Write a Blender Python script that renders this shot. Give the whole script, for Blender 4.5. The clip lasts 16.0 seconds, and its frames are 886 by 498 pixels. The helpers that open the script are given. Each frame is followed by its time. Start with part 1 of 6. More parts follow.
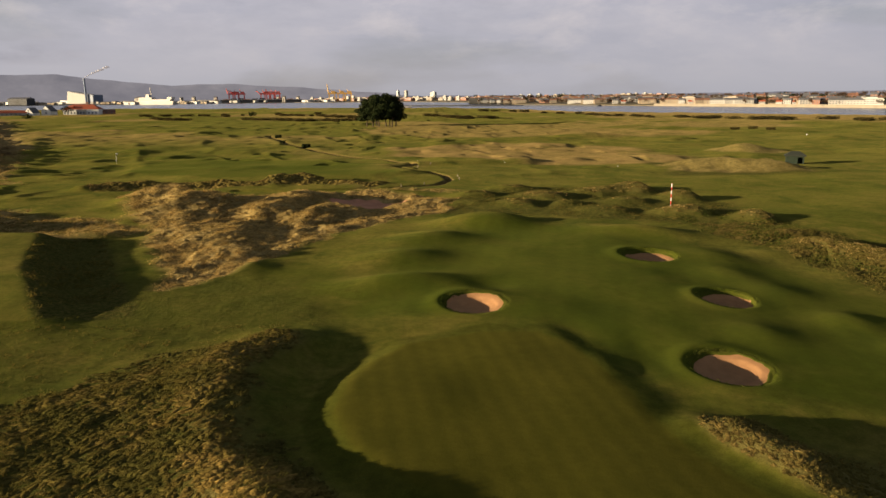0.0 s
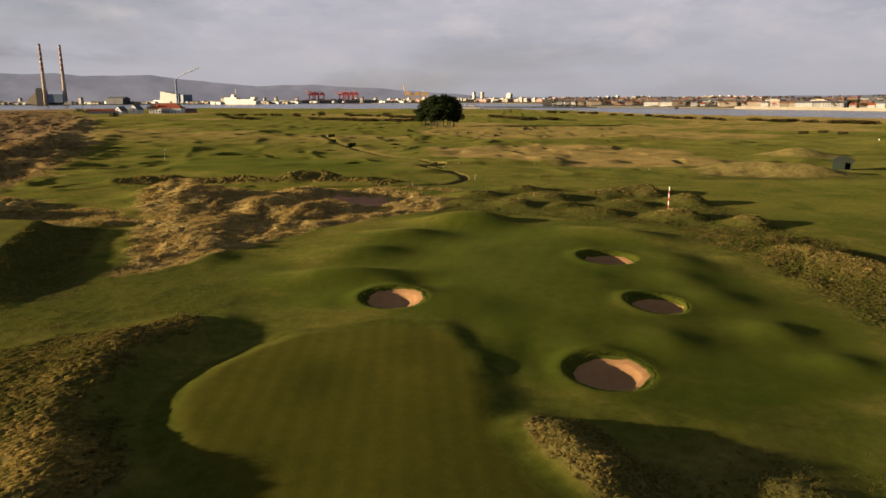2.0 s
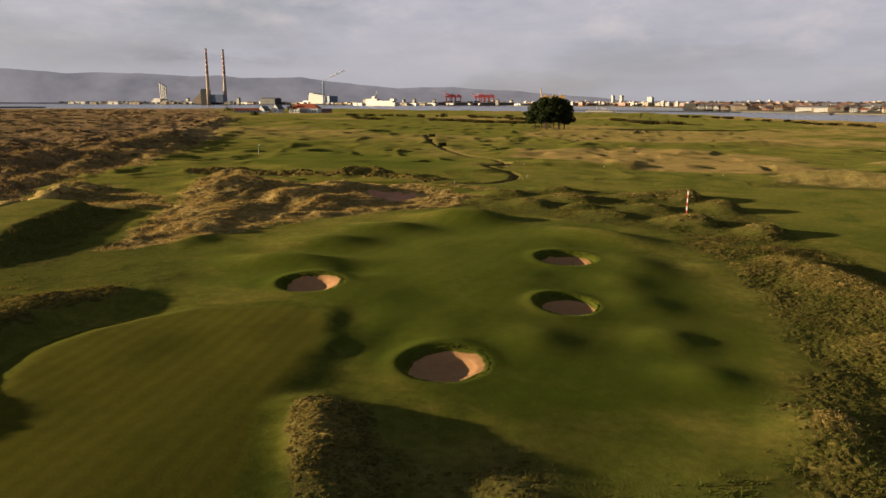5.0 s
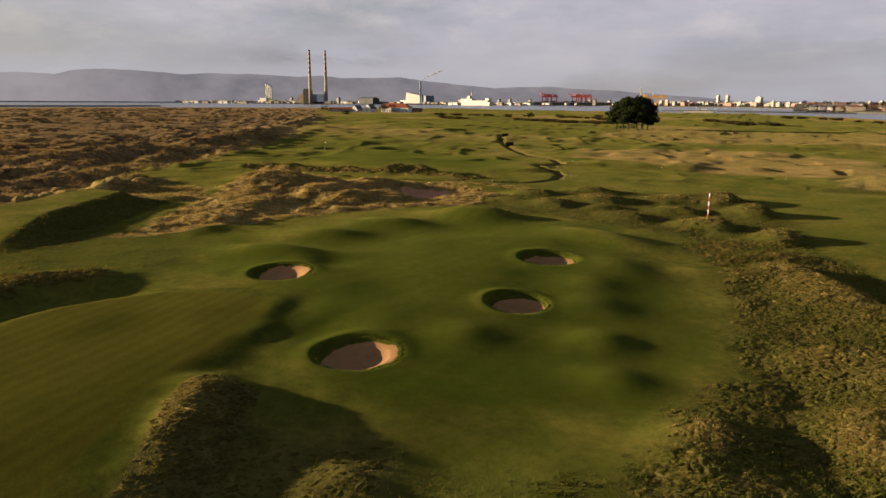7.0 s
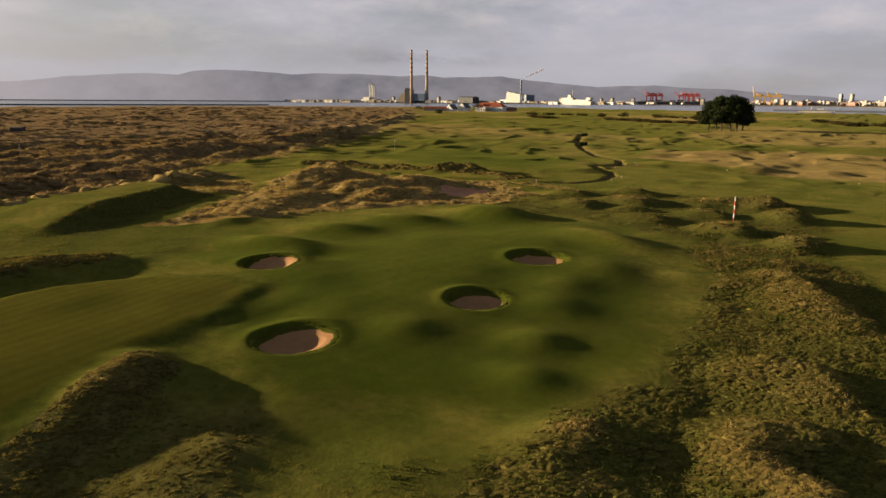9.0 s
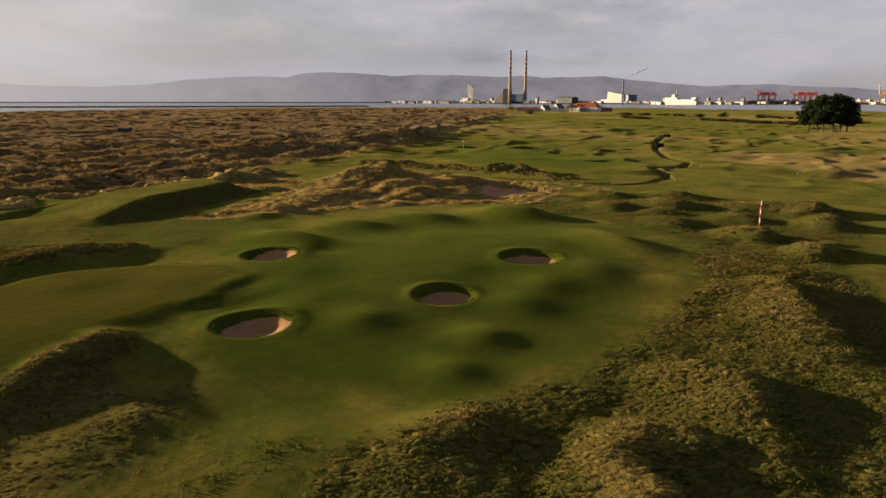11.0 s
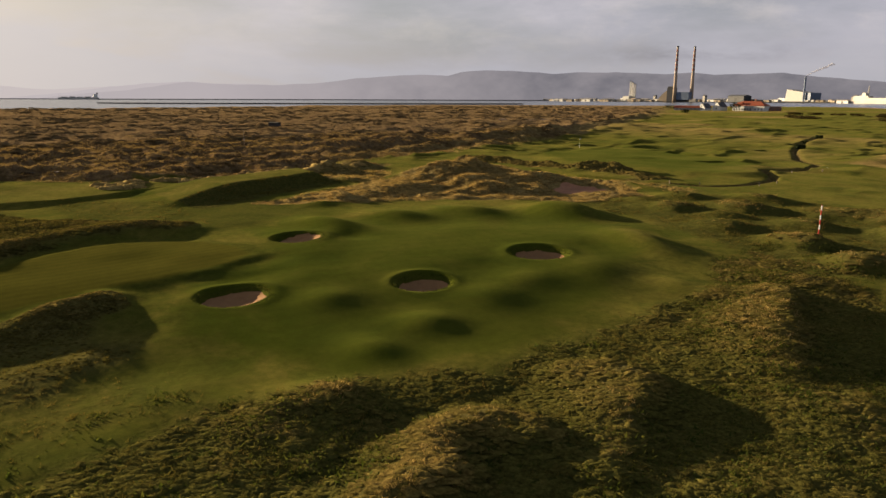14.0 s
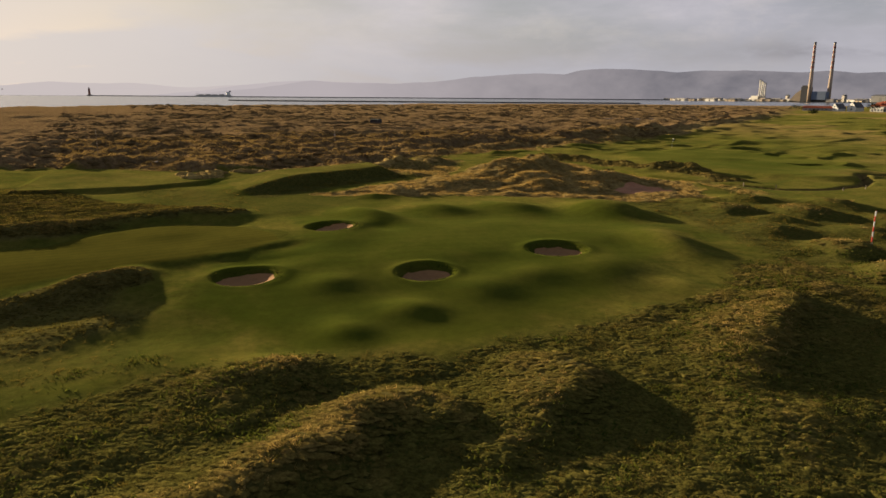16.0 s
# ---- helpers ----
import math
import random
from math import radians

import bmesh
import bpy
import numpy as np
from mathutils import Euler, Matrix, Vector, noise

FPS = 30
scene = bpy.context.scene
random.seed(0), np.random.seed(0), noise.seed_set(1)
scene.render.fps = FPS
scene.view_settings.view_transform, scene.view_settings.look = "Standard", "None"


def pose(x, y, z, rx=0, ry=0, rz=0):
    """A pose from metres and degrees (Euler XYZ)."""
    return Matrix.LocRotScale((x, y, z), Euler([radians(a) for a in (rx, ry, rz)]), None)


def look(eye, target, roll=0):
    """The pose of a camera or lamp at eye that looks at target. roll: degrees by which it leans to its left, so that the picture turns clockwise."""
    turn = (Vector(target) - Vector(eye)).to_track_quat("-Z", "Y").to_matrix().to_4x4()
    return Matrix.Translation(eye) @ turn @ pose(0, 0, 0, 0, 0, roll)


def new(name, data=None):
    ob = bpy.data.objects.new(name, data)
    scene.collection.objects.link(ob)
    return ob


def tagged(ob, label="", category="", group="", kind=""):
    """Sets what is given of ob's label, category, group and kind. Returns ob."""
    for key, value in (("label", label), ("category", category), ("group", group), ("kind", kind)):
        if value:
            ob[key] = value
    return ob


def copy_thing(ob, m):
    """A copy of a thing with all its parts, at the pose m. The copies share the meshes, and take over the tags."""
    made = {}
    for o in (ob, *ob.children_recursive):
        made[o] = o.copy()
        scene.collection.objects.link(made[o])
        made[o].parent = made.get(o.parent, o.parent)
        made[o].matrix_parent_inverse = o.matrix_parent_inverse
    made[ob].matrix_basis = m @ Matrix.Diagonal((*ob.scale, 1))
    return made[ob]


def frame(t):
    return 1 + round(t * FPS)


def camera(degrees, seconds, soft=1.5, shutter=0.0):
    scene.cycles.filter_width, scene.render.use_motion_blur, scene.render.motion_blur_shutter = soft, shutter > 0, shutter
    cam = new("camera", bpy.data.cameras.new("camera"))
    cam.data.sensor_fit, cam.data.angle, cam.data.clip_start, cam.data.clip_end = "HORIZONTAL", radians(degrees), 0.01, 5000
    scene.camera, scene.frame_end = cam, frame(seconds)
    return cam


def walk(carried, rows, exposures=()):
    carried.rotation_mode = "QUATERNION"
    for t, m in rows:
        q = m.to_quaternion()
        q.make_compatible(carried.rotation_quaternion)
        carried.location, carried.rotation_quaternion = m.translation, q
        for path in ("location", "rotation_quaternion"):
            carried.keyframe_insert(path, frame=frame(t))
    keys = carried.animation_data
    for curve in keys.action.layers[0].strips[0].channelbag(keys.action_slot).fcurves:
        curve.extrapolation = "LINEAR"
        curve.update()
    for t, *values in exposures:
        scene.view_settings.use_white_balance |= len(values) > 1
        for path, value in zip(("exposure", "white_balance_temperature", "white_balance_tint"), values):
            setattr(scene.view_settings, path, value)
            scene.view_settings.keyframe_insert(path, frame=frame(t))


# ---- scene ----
cam = camera(65.5, 16.0, 1.5, 0.0)
PATH = [
    (0, (-2.054, -1.116, 16.174), (-2.023, 0.836, 15.742), -0.5),
    (0.5, (0.851, -1.238, 16.078), (0.831, 0.715, 15.647), -0.4),
    (1, (3.906, -1.322, 15.99), (3.831, 0.629, 15.561), -0.4),
    (1.5, (6.822, -1.279, 15.907), (6.694, 0.67, 15.477), -0.4),
    (2, (9.789, -1.201, 15.818), (9.606, 0.744, 15.391), -0.2),
    (2.5, (12.673, -1.043, 15.725), (12.434, 0.897, 15.299), -0.2),
    (3, (15.682, -0.834, 15.616), (15.378, 1.097, 15.191), -0.2),
    (3.5, (18.484, -0.482, 15.519), (18.116, 1.437, 15.095), -0.2),
    (4, (21.383, -0.045, 15.373), (20.95, 1.862, 14.951), 0.0),
    (6.5, (34.615, 3.121, 14.987), (33.869, 4.928, 14.566), 0.4),
    (7, (37.161, 3.941, 15.006), (36.35, 5.72, 14.584), 0.4),
    (7.5, (39.606, 4.726, 15.027), (38.732, 6.475, 14.603), 0.4),
    (8, (42.087, 5.569, 15.049), (41.151, 7.284, 14.625), 0.6),
    (8.5, (44.464, 6.499, 15.084), (43.469, 8.181, 14.658), 0.6),
    (9, (46.916, 7.644, 15.125), (45.858, 9.286, 14.699), 0.4),
    (11.5, (57.894, 13.397, 15.26), (56.558, 14.823, 14.833), 0.2),
    (12, (59.871, 14.765, 15.261), (58.482, 16.138, 14.832), 0.3),
    (12.5, (61.628, 16.205, 15.242), (60.19, 17.526, 14.813), 0.2),
    (13, (63.388, 17.815, 15.168), (61.899, 19.079, 14.74), 0.2),
    (13.5, (64.922, 19.436, 15.035), (63.388, 20.645, 14.606), 0.1),
    (14, (66.512, 21.096, 14.933), (64.932, 22.244, 14.501), 0.2),
    (14.5, (68.096, 22.729, 14.879), (66.475, 23.816, 14.445), 0.3),
    (15, (69.585, 24.541, 14.824), (67.921, 25.559, 14.386), 0.6),
    (15.5, (71.042, 26.246, 14.749), (69.337, 27.195, 14.312), 0.5),
    (16, (72.444, 27.886, 14.706), (70.699, 28.76, 14.269), 0.4),
]
EXPOSURE = 1.3
walk(cam, [(t, look(eye, target, roll)) for t, eye, target, roll in PATH], [(0, EXPOSURE), (16, EXPOSURE)])

# ---- light: low winter sun over the sea, thin broken cloud ----
SUN_AZ, SUN_EL = 106.0, 8.5          # degrees left of +y, degrees above the horizon
sun_dir = Vector((-math.sin(radians(SUN_AZ)) * math.cos(radians(SUN_EL)), math.cos(radians(SUN_AZ)) * math.cos(radians(SUN_EL)), math.sin(radians(SUN_EL))))
sun_data = bpy.data.lights.new("sun", "SUN")
sun_data.energy, sun_data.angle, sun_data.color = 4.95, radians(0.9), (1.0, 0.79, 0.50)
sun = new("sun", sun_data)
sun.matrix_world = look(sun_dir * 100, (0, 0, 0))


def node(tree, kind, ins=None, **props):
    n = tree.nodes.new(kind)
    if "operation" in props:
        n.operation = props["operation"]
    if "use_clamp" in props:
        n.use_clamp = props["use_clamp"]
    if "data_type" in props:
        n.data_type, n.blend_type = props["data_type"], props["blend_type"]
    if "attribute_name" in props:
        n.attribute_name = props["attribute_name"]
    for key, value in (ins or {}).items():
        socket = n.inputs[key]
        if isinstance(value, bpy.types.NodeSocket):
            tree.links.new(value, socket)
        else:
            socket.default_value = value
    return n


def math_node(tree, op, a, b=0.0, clamp=False):
    return node(tree, "ShaderNodeMath", {0: a, 1: b}, operation=op, use_clamp=clamp).outputs[0]


def mix(tree, fac, a, b, blend="MIX"):
    def col(v):
        return v if isinstance(v, bpy.types.NodeSocket) else (*v[:3], 1.0)
    return node(tree, "ShaderNodeMix", {0: fac, 6: col(a), 7: col(b)}, data_type="RGBA", blend_type=blend).outputs[2]


def span(tree, value, lo, hi, to_lo=0.0, to_hi=1.0):
    return node(tree, "ShaderNodeMapRange", {0: value, 1: lo, 2: hi, 3: to_lo, 4: to_hi}).outputs[0]


world = bpy.data.worlds.new("sky")
scene.world = world
world.use_nodes = True
wt = world.node_tree
wt.nodes.clear()
coord = node(wt, "ShaderNodeTexCoord").outputs["Generated"]
sky = node(wt, "ShaderNodeTexSky")
sky.sky_type, sky.sun_disc = "NISHITA", False
sky.sun_elevation, sky.sun_rotation = radians(SUN_EL), math.atan2(sun_dir.x, sun_dir.y)
sky.air_density, sky.dust_density = 1.2, 1.0
clear_sky = mix(wt, 1.0, sky.outputs[0], (0.042, 0.043, 0.046), "MULTIPLY")
split = node(wt, "ShaderNodeSeparateXYZ", {0: coord}).outputs
lift = span(wt, split[2], 0.0, 0.16)
flat = node(wt, "ShaderNodeMapping", {0: coord, "Scale": (1.0, 1.0, 4.2)}).outputs[0]
puffs = node(wt, "ShaderNodeTexNoise", {"Vector": flat, "Scale": 2.6, "Detail": 8.0, "Roughness": 0.56, "Distortion": 0.15}).outputs[0]
banks = node(wt, "ShaderNodeTexNoise", {"Vector": flat, "Scale": 1.15, "Detail": 3.0, "Roughness": 0.5}).outputs[0]
toward = node(wt, "ShaderNodeVectorMath", {0: coord, 1: tuple(sun_dir)}, operation="DOT_PRODUCT").outputs["Value"]
glow = math_node(wt, "POWER", span(wt, toward, 0.4, 1.0), 2.4)
grey = mix(wt, span(wt, puffs, 0.34, 0.68), (0.24, 0.245, 0.30), (0.41, 0.382, 0.405))
fleece = node(wt, "ShaderNodeTexNoise", {"Vector": node(wt, "ShaderNodeMapping", {0: coord, "Scale": (1.0, 1.0, 2.6)}).outputs[0], "Scale": 7.0, "Detail": 7.0, "Roughness": 0.6, "Distortion": 0.2}).outputs[0]
grey = mix(wt, span(wt, fleece, 0.50, 0.70, 0.0, 0.7), grey, (0.485, 0.435, 0.43))
grey = mix(wt, span(wt, fleece, 0.48, 0.30, 0.0, 0.45), grey, (0.225, 0.225, 0.265))
haze = mix(wt, lift, (0.27, 0.265, 0.29), grey)
turn = math_node(wt, "ARCTAN2", math_node(wt, "MULTIPLY", split[0], -1.0), split[1])
sweep = math_node(wt, "MULTIPLY", span(wt, turn, 0.42, 0.56), span(wt, turn, 0.82, 0.62))
band = math_node(wt, "MULTIPLY", span(wt, split[2], 0.040, 0.052), span(wt, split[2], 0.082, 0.060))
bar = math_node(wt, "MULTIPLY", math_node(wt, "MULTIPLY", sweep, band), span(wt, fleece, 0.40, 0.56))
haze = mix(wt, math_node(wt, "MULTIPLY", bar, 0.75), haze, (0.165, 0.16, 0.185))
cloud = mix(wt, glow, haze, (0.44, 0.40, 0.375))
cover = span(wt, math_node(wt, "ADD", math_node(wt, "MULTIPLY", puffs, 0.6), math_node(wt, "MULTIPLY", banks, 0.6)), 0.44, 0.64, 0.62, 0.98)
cover = math_node(wt, "MULTIPLY", cover, span(wt, split[2], 0.16, 0.42, 1.0, 0.15))
cover = math_node(wt, "MAXIMUM", cover, span(wt, split[2], 0.03, 0.0))
cover = math_node(wt, "MAXIMUM", cover, glow)
both = mix(wt, cover, clear_sky, cloud)
node(wt, "ShaderNodeOutputWorld", {0: node(wt, "ShaderNodeBackground", {0: both, 1: 0.66}).outputs[0]})

# ---- materials ----
def material(name):
    m = bpy.data.materials.new(name)
    m.use_nodes = True
    t = m.node_tree
    t.nodes.clear()
    return m, t


def finish(t, color, rough=0.85, normal=None, metal=0.0, spec=0.3, emit=None, emit_strength=0.0, sheen=0.0, sheen_tint=(1, 1, 1)):
    ins = {"Base Color": color if isinstance(color, bpy.types.NodeSocket) else (*color[:3], 1.0), "Roughness": rough, "Metallic": metal, "Specular IOR Level": spec}
    if normal is not None:
        ins["Normal"] = normal
    if emit is not None:
        ins["Emission Color"], ins["Emission Strength"] = (*emit[:3], 1.0), emit_strength
    if sheen:
        ins["Sheen Weight"], ins["Sheen Roughness"] = sheen, 0.55
        ins["Sheen Tint"] = sheen_tint if isinstance(sheen_tint, bpy.types.NodeSocket) else (*sheen_tint, 1.0)
    b = node(t, "ShaderNodeBsdfPrincipled", ins)
    node(t, "ShaderNodeOutputMaterial", {0: b.outputs[0]})
    return b


def place(t):
    return node(t, "ShaderNodeNewGeometry").outputs["Position"]


def grain(t, where, scale, detail=4.0, rough=0.55, distort=0.0):
    return node(t, "ShaderNodeTexNoise", {"Vector": where, "Scale": scale, "Detail": detail, "Roughness": rough, "Distortion": distort}).outputs[0]


def plain(name, color, rough=0.8, metal=0.0, vary=0.25, scale=1.5, bump=0.0, spec=0.3, fine=9.0):
    """A surface of one colour with blotches, grain and a change from piece to piece."""
    m, t = material(name)
    where = place(t)
    a, b = grain(t, where, scale, 3.0), grain(t, where, scale * fine, 3.0)
    dark = tuple(c * (1 - vary) for c in color)
    light = tuple(min(1.0, c * (1 + vary)) for c in color)
    col = mix(t, span(t, a, 0.3, 0.7), dark, light)
    col = mix(t, 0.35, col, mix(t, span(t, b, 0.3, 0.7), dark, light))
    rnd = node(t, "ShaderNodeObjectInfo").outputs["Random"]
    col = mix(t, 1.0, col, mix(t, rnd, (0.86, 0.86, 0.86), (1.08, 1.08, 1.08)), "MULTIPLY")
    normal = None
    if bump:
        normal = node(t, "ShaderNodeBump", {"Height": b, "Strength": 0.6, "Distance": bump}).outputs[0]
    finish(t, col, rough, normal, metal, spec)
    return m


def ground_material():
    m, t = material("links_turf")
    where = place(t)
    za = node(t, "ShaderNodeSeparateColor", {0: node(t, "ShaderNodeAttribute", attribute_name="zone_a").outputs["Color"]}).outputs
    zb = node(t, "ShaderNodeSeparateColor", {0: node(t, "ShaderNodeAttribute", attribute_name="zone_b").outputs["Color"]}).outputs
    broad, mid = grain(t, where, 0.045, 4.0, 0.55, 0.3), grain(t, where, 0.5, 5.0, 0.6)
    small, blade = grain(t, where, 3.2, 4.0, 0.65), grain(t, where, 17.0, 3.0, 0.6)
    # semi-rough turf: green with dry patches
    turf = mix(t, span(t, broad, 0.38, 0.64), (0.057, 0.066, 0.0085), (0.106, 0.101, 0.017))
    patchy = grain(t, where, 0.16, 5.0, 0.65, 0.6)
    turf = mix(t, span(t, mid, 0.35, 0.75, 0.0, 0.55), turf, (0.085, 0.070, 0.014))
    turf = mix(t, span(t, patchy, 0.50, 0.66, 0.0, 0.75), turf, (0.122, 0.102, 0.021))
    turf = mix(t, span(t, patchy, 0.46, 0.34, 0.0, 0.7), turf, (0.040, 0.052, 0.008))
    # close-mown turf: smoother and a little browner
    mown = mix(t, span(t, broad, 0.35, 0.65), (0.043, 0.056, 0.0053), (0.060, 0.068, 0.0080))
    mown = mix(t, span(t, patchy, 0.48, 0.68, 0.0, 0.6), mown, (0.070, 0.072, 0.0105))
    mown = mix(t, span(t, patchy, 0.47, 0.33, 0.0, 0.5), mown, (0.040, 0.054, 0.006))
    stripe = node(t, "ShaderNodeTexWave", {"Vector": node(t, "ShaderNodeMapping", {0: where, "Rotation": (0, 0, radians(12))}).outputs[0], "Scale": 0.16, "Distortion": 1.2, "Detail": 1.0}).outputs[1]
    zc = node(t, "ShaderNodeSeparateColor", {0: node(t, "ShaderNodeAttribute", attribute_name="zone_c").outputs["Color"]}).outputs
    putting = mix(t, span(t, patchy, 0.35, 0.65), (0.055, 0.053, 0.0068), (0.066, 0.061, 0.0084))
    across = node(t, "ShaderNodeTexWave", {"Vector": node(t, "ShaderNodeMapping", {0: where, "Rotation": (0, 0, radians(-8))}).outputs[0], "Scale": 0.27, "Distortion": 0.6, "Detail": 1.0}).outputs[1]
    putting = mix(t, 1.0, putting, mix(t, across, (0.93, 0.94, 0.93), (1.07, 1.05, 1.05)), "MULTIPLY")
    mown = mix(t, 1.0, mown, mix(t, stripe, (0.965, 0.965, 0.965), (1.03, 1.03, 1.03)), "MULTIPLY")
    # long dry grass
    straw = mix(t, span(t, mid, 0.34, 0.66), (0.185, 0.130, 0.046), (0.36, 0.265, 0.105))
    straw = mix(t, span(t, small, 0.42, 0.68, 0.0, 0.65), straw, (0.095, 0.070, 0.02))
    rough = mix(t, span(t, small, 0.36, 0.64), (0.033, 0.040, 0.0072), (0.086, 0.073, 0.019))
    # heath and marram over the dunes
    heath = mix(t, span(t, mid, 0.36, 0.64), (0.110, 0.067, 0.035), (0.222, 0.144, 0.070))
    heath = mix(t, span(t, small, 0.45, 0.72, 0.0, 0.6), heath, (0.225, 0.158, 0.066))
    tangle = grain(t, node(t, "ShaderNodeMapping", {0: where, "Rotation": (0, 0, radians(-34)), "Scale": (0.5, 1.0, 1.0)}).outputs[0], 1.1, 5.0, 0.7)
    heath = mix(t, span(t, tangle, 0.48, 0.34, 0.0, 0.7), heath, (0.070, 0.046, 0.025))
    heath = mix(t, span(t, tangle, 0.54, 0.68, 0.0, 0.8), heath, (0.285, 0.20, 0.09))
    ochre = mix(t, span(t, patchy, 0.36, 0.62), (0.115, 0.092, 0.026), (0.225, 0.155, 0.056))
    ochre = mix(t, span(t, mid, 0.4, 0.7, 0.0, 0.5), ochre, (0.15, 0.098, 0.034))
    sand = mix(t, span(t, small, 0.3, 0.7), (0.27, 0.165, 0.115), (0.37, 0.24, 0.17))
    col = mix(t, za[1], turf, mown)
    col = mix(t, zc[1], col, (0.032, 0.040, 0.0045))
    col = mix(t, zc[0], col, putting)
    col = mix(t, zb[2], col, ochre)
    col = mix(t, zb[1], col, rough)
    col = mix(t, za[2], col, heath)
    col = mix(t, za[0], col, straw)
    col = mix(t, zb[0], col, sand)
    close = math_node(t, "MULTIPLY", za[1], 0.6)
    even = col
    col = mix(t, 1.0, col, mix(t, span(t, blade, 0.3, 0.7), (0.78, 0.78, 0.78), (1.2, 1.2, 1.2)), "MULTIPLY")
    tuftlet = grain(t, where, 1.4, 4.0, 0.7)
    col = mix(t, 1.0, col, mix(t, span(t, tuftlet, 0.36, 0.64), (0.80, 0.82, 0.80), (1.18, 1.16, 1.16)), "MULTIPLY")
    col = mix(t, close, col, even)
    coarse = math_node(t, "ADD", math_node(t, "ADD", za[0], za[2], True), zb[1], True)
    height = math_node(t, "ADD", math_node(t, "MULTIPLY", small, 0.35), math_node(t, "MULTIPLY", blade, 0.1))
    height = math_node(t, "ADD", height, math_node(t, "MULTIPLY", math_node(t, "MULTIPLY", mid, za[2]), 2.0))
    strength = span(t, coarse, 0.0, 1.0, 0.10, 0.75)
    normal = node(t, "ShaderNodeBump", {"Height": height, "Strength": strength, "Distance": 0.5}).outputs[0]
    nap = mix(t, 0.15, mix(t, 1.0, col, (2.6, 2.6, 2.6), "MULTIPLY"), (0.26, 0.25, 0.20))
    finish(t, col, 1.0, normal, 0.0, 0.0, sheen=0.15, sheen_tint=nap)
    return m


def blade_material(name, ramp, through_share=0.4):
    """Grass blades and leaves, with some light through them: colour from blade to blade, and patches from place to place."""
    m, t = material(name)
    rnd = node(t, "ShaderNodeNewGeometry").outputs["Random Per Island"]
    patch = grain(t, place(t), 0.35, 3.0)
    a = mix(t, rnd, ramp[0], ramp[1])
    b = mix(t, rnd, ramp[2], ramp[3])
    col = mix(t, span(t, patch, 0.38, 0.62), a, b)
    leaf = finish(t, col, 0.95, None, 0.0, 0.02)
    thin = node(t, "ShaderNodeBsdfTranslucent", {0: mix(t, 1.0, col, (1.25, 1.15, 0.9), "MULTIPLY")})
    both = node(t, "ShaderNodeMixShader", {0: through_share, 1: leaf.outputs[0], 2: thin.outputs[0]})
    t.links.new(both.outputs[0], [n for n in t.nodes if n.bl_idname == "ShaderNodeOutputMaterial"][0].inputs[0])
    return m


def clump_material(name, dark, light, lush=None, gold_from=-0.7, gold_to=0.35):
    """Heather, marram or tussocks seen as rounded clumps: tone from clump to clump, twiggy grain on each. lush: a
    greener tone on low ground, giving way to gold with world height.
    """
    m, t = material(name)
    where = place(t)
    rnd = node(t, "ShaderNodeNewGeometry").outputs["Random Per Island"]
    fine, wide = grain(t, where, 4.5, 4.0, 0.65), grain(t, where, 0.05, 3.0)
    col = mix(t, math_node(t, "ADD", math_node(t, "MULTIPLY", rnd, 0.6), span(t, wide, 0.35, 0.65, 0.0, 0.4)), dark, light)
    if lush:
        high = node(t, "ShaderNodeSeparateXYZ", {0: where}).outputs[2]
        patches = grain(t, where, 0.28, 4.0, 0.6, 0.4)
        # share of gold: grows with world height, broken by patches
        dry = math_node(t, "ADD", span(t, high, gold_from, gold_to, -0.3, 0.75), span(t, patches, 0.34, 0.66, -0.45, 0.55), True)
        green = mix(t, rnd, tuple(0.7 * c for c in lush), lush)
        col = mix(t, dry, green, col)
    col = mix(t, 1.0, col, mix(t, span(t, fine, 0.35, 0.65), (0.6, 0.58, 0.55), (1.3, 1.3, 1.25)), "MULTIPLY")
    normal = node(t, "ShaderNodeBump", {"Height": fine, "Strength": 0.9, "Distance": 0.35 if not lush else 0.15}).outputs[0]
    finish(t, col, 1.0, normal, 0.0, 0.0)
    return m


def water_material():
    m, t = material("sea_water")
    where = place(t)
    a = grain(t, where, 0.02, 3.0)
    w = node(t, "ShaderNodeMapping", {0: where, "Scale": (0.12, 0.28, 1.0)}).outputs[0]
    rip = grain(t, w, 1.0, 4.0, 0.65)
    col = mix(t, span(t, a, 0.35, 0.65), (0.045, 0.055, 0.075), (0.075, 0.082, 0.10))
    normal = node(t, "ShaderNodeBump", {"Height": rip, "Strength": 0.45, "Distance": 0.9}).outputs[0]
    finish(t, col, 0.2, normal, 0.0, 0.5)
    return m


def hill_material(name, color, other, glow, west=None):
    """Distant hills behind the bay; haze is put into their glow, paler further west."""
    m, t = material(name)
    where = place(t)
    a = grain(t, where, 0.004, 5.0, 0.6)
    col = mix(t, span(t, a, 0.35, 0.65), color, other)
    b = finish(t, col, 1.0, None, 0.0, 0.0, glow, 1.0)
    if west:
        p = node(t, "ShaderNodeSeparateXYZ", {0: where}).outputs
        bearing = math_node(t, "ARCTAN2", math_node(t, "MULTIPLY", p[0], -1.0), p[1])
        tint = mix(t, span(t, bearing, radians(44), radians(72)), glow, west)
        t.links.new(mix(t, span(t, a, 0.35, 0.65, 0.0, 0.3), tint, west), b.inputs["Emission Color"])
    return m


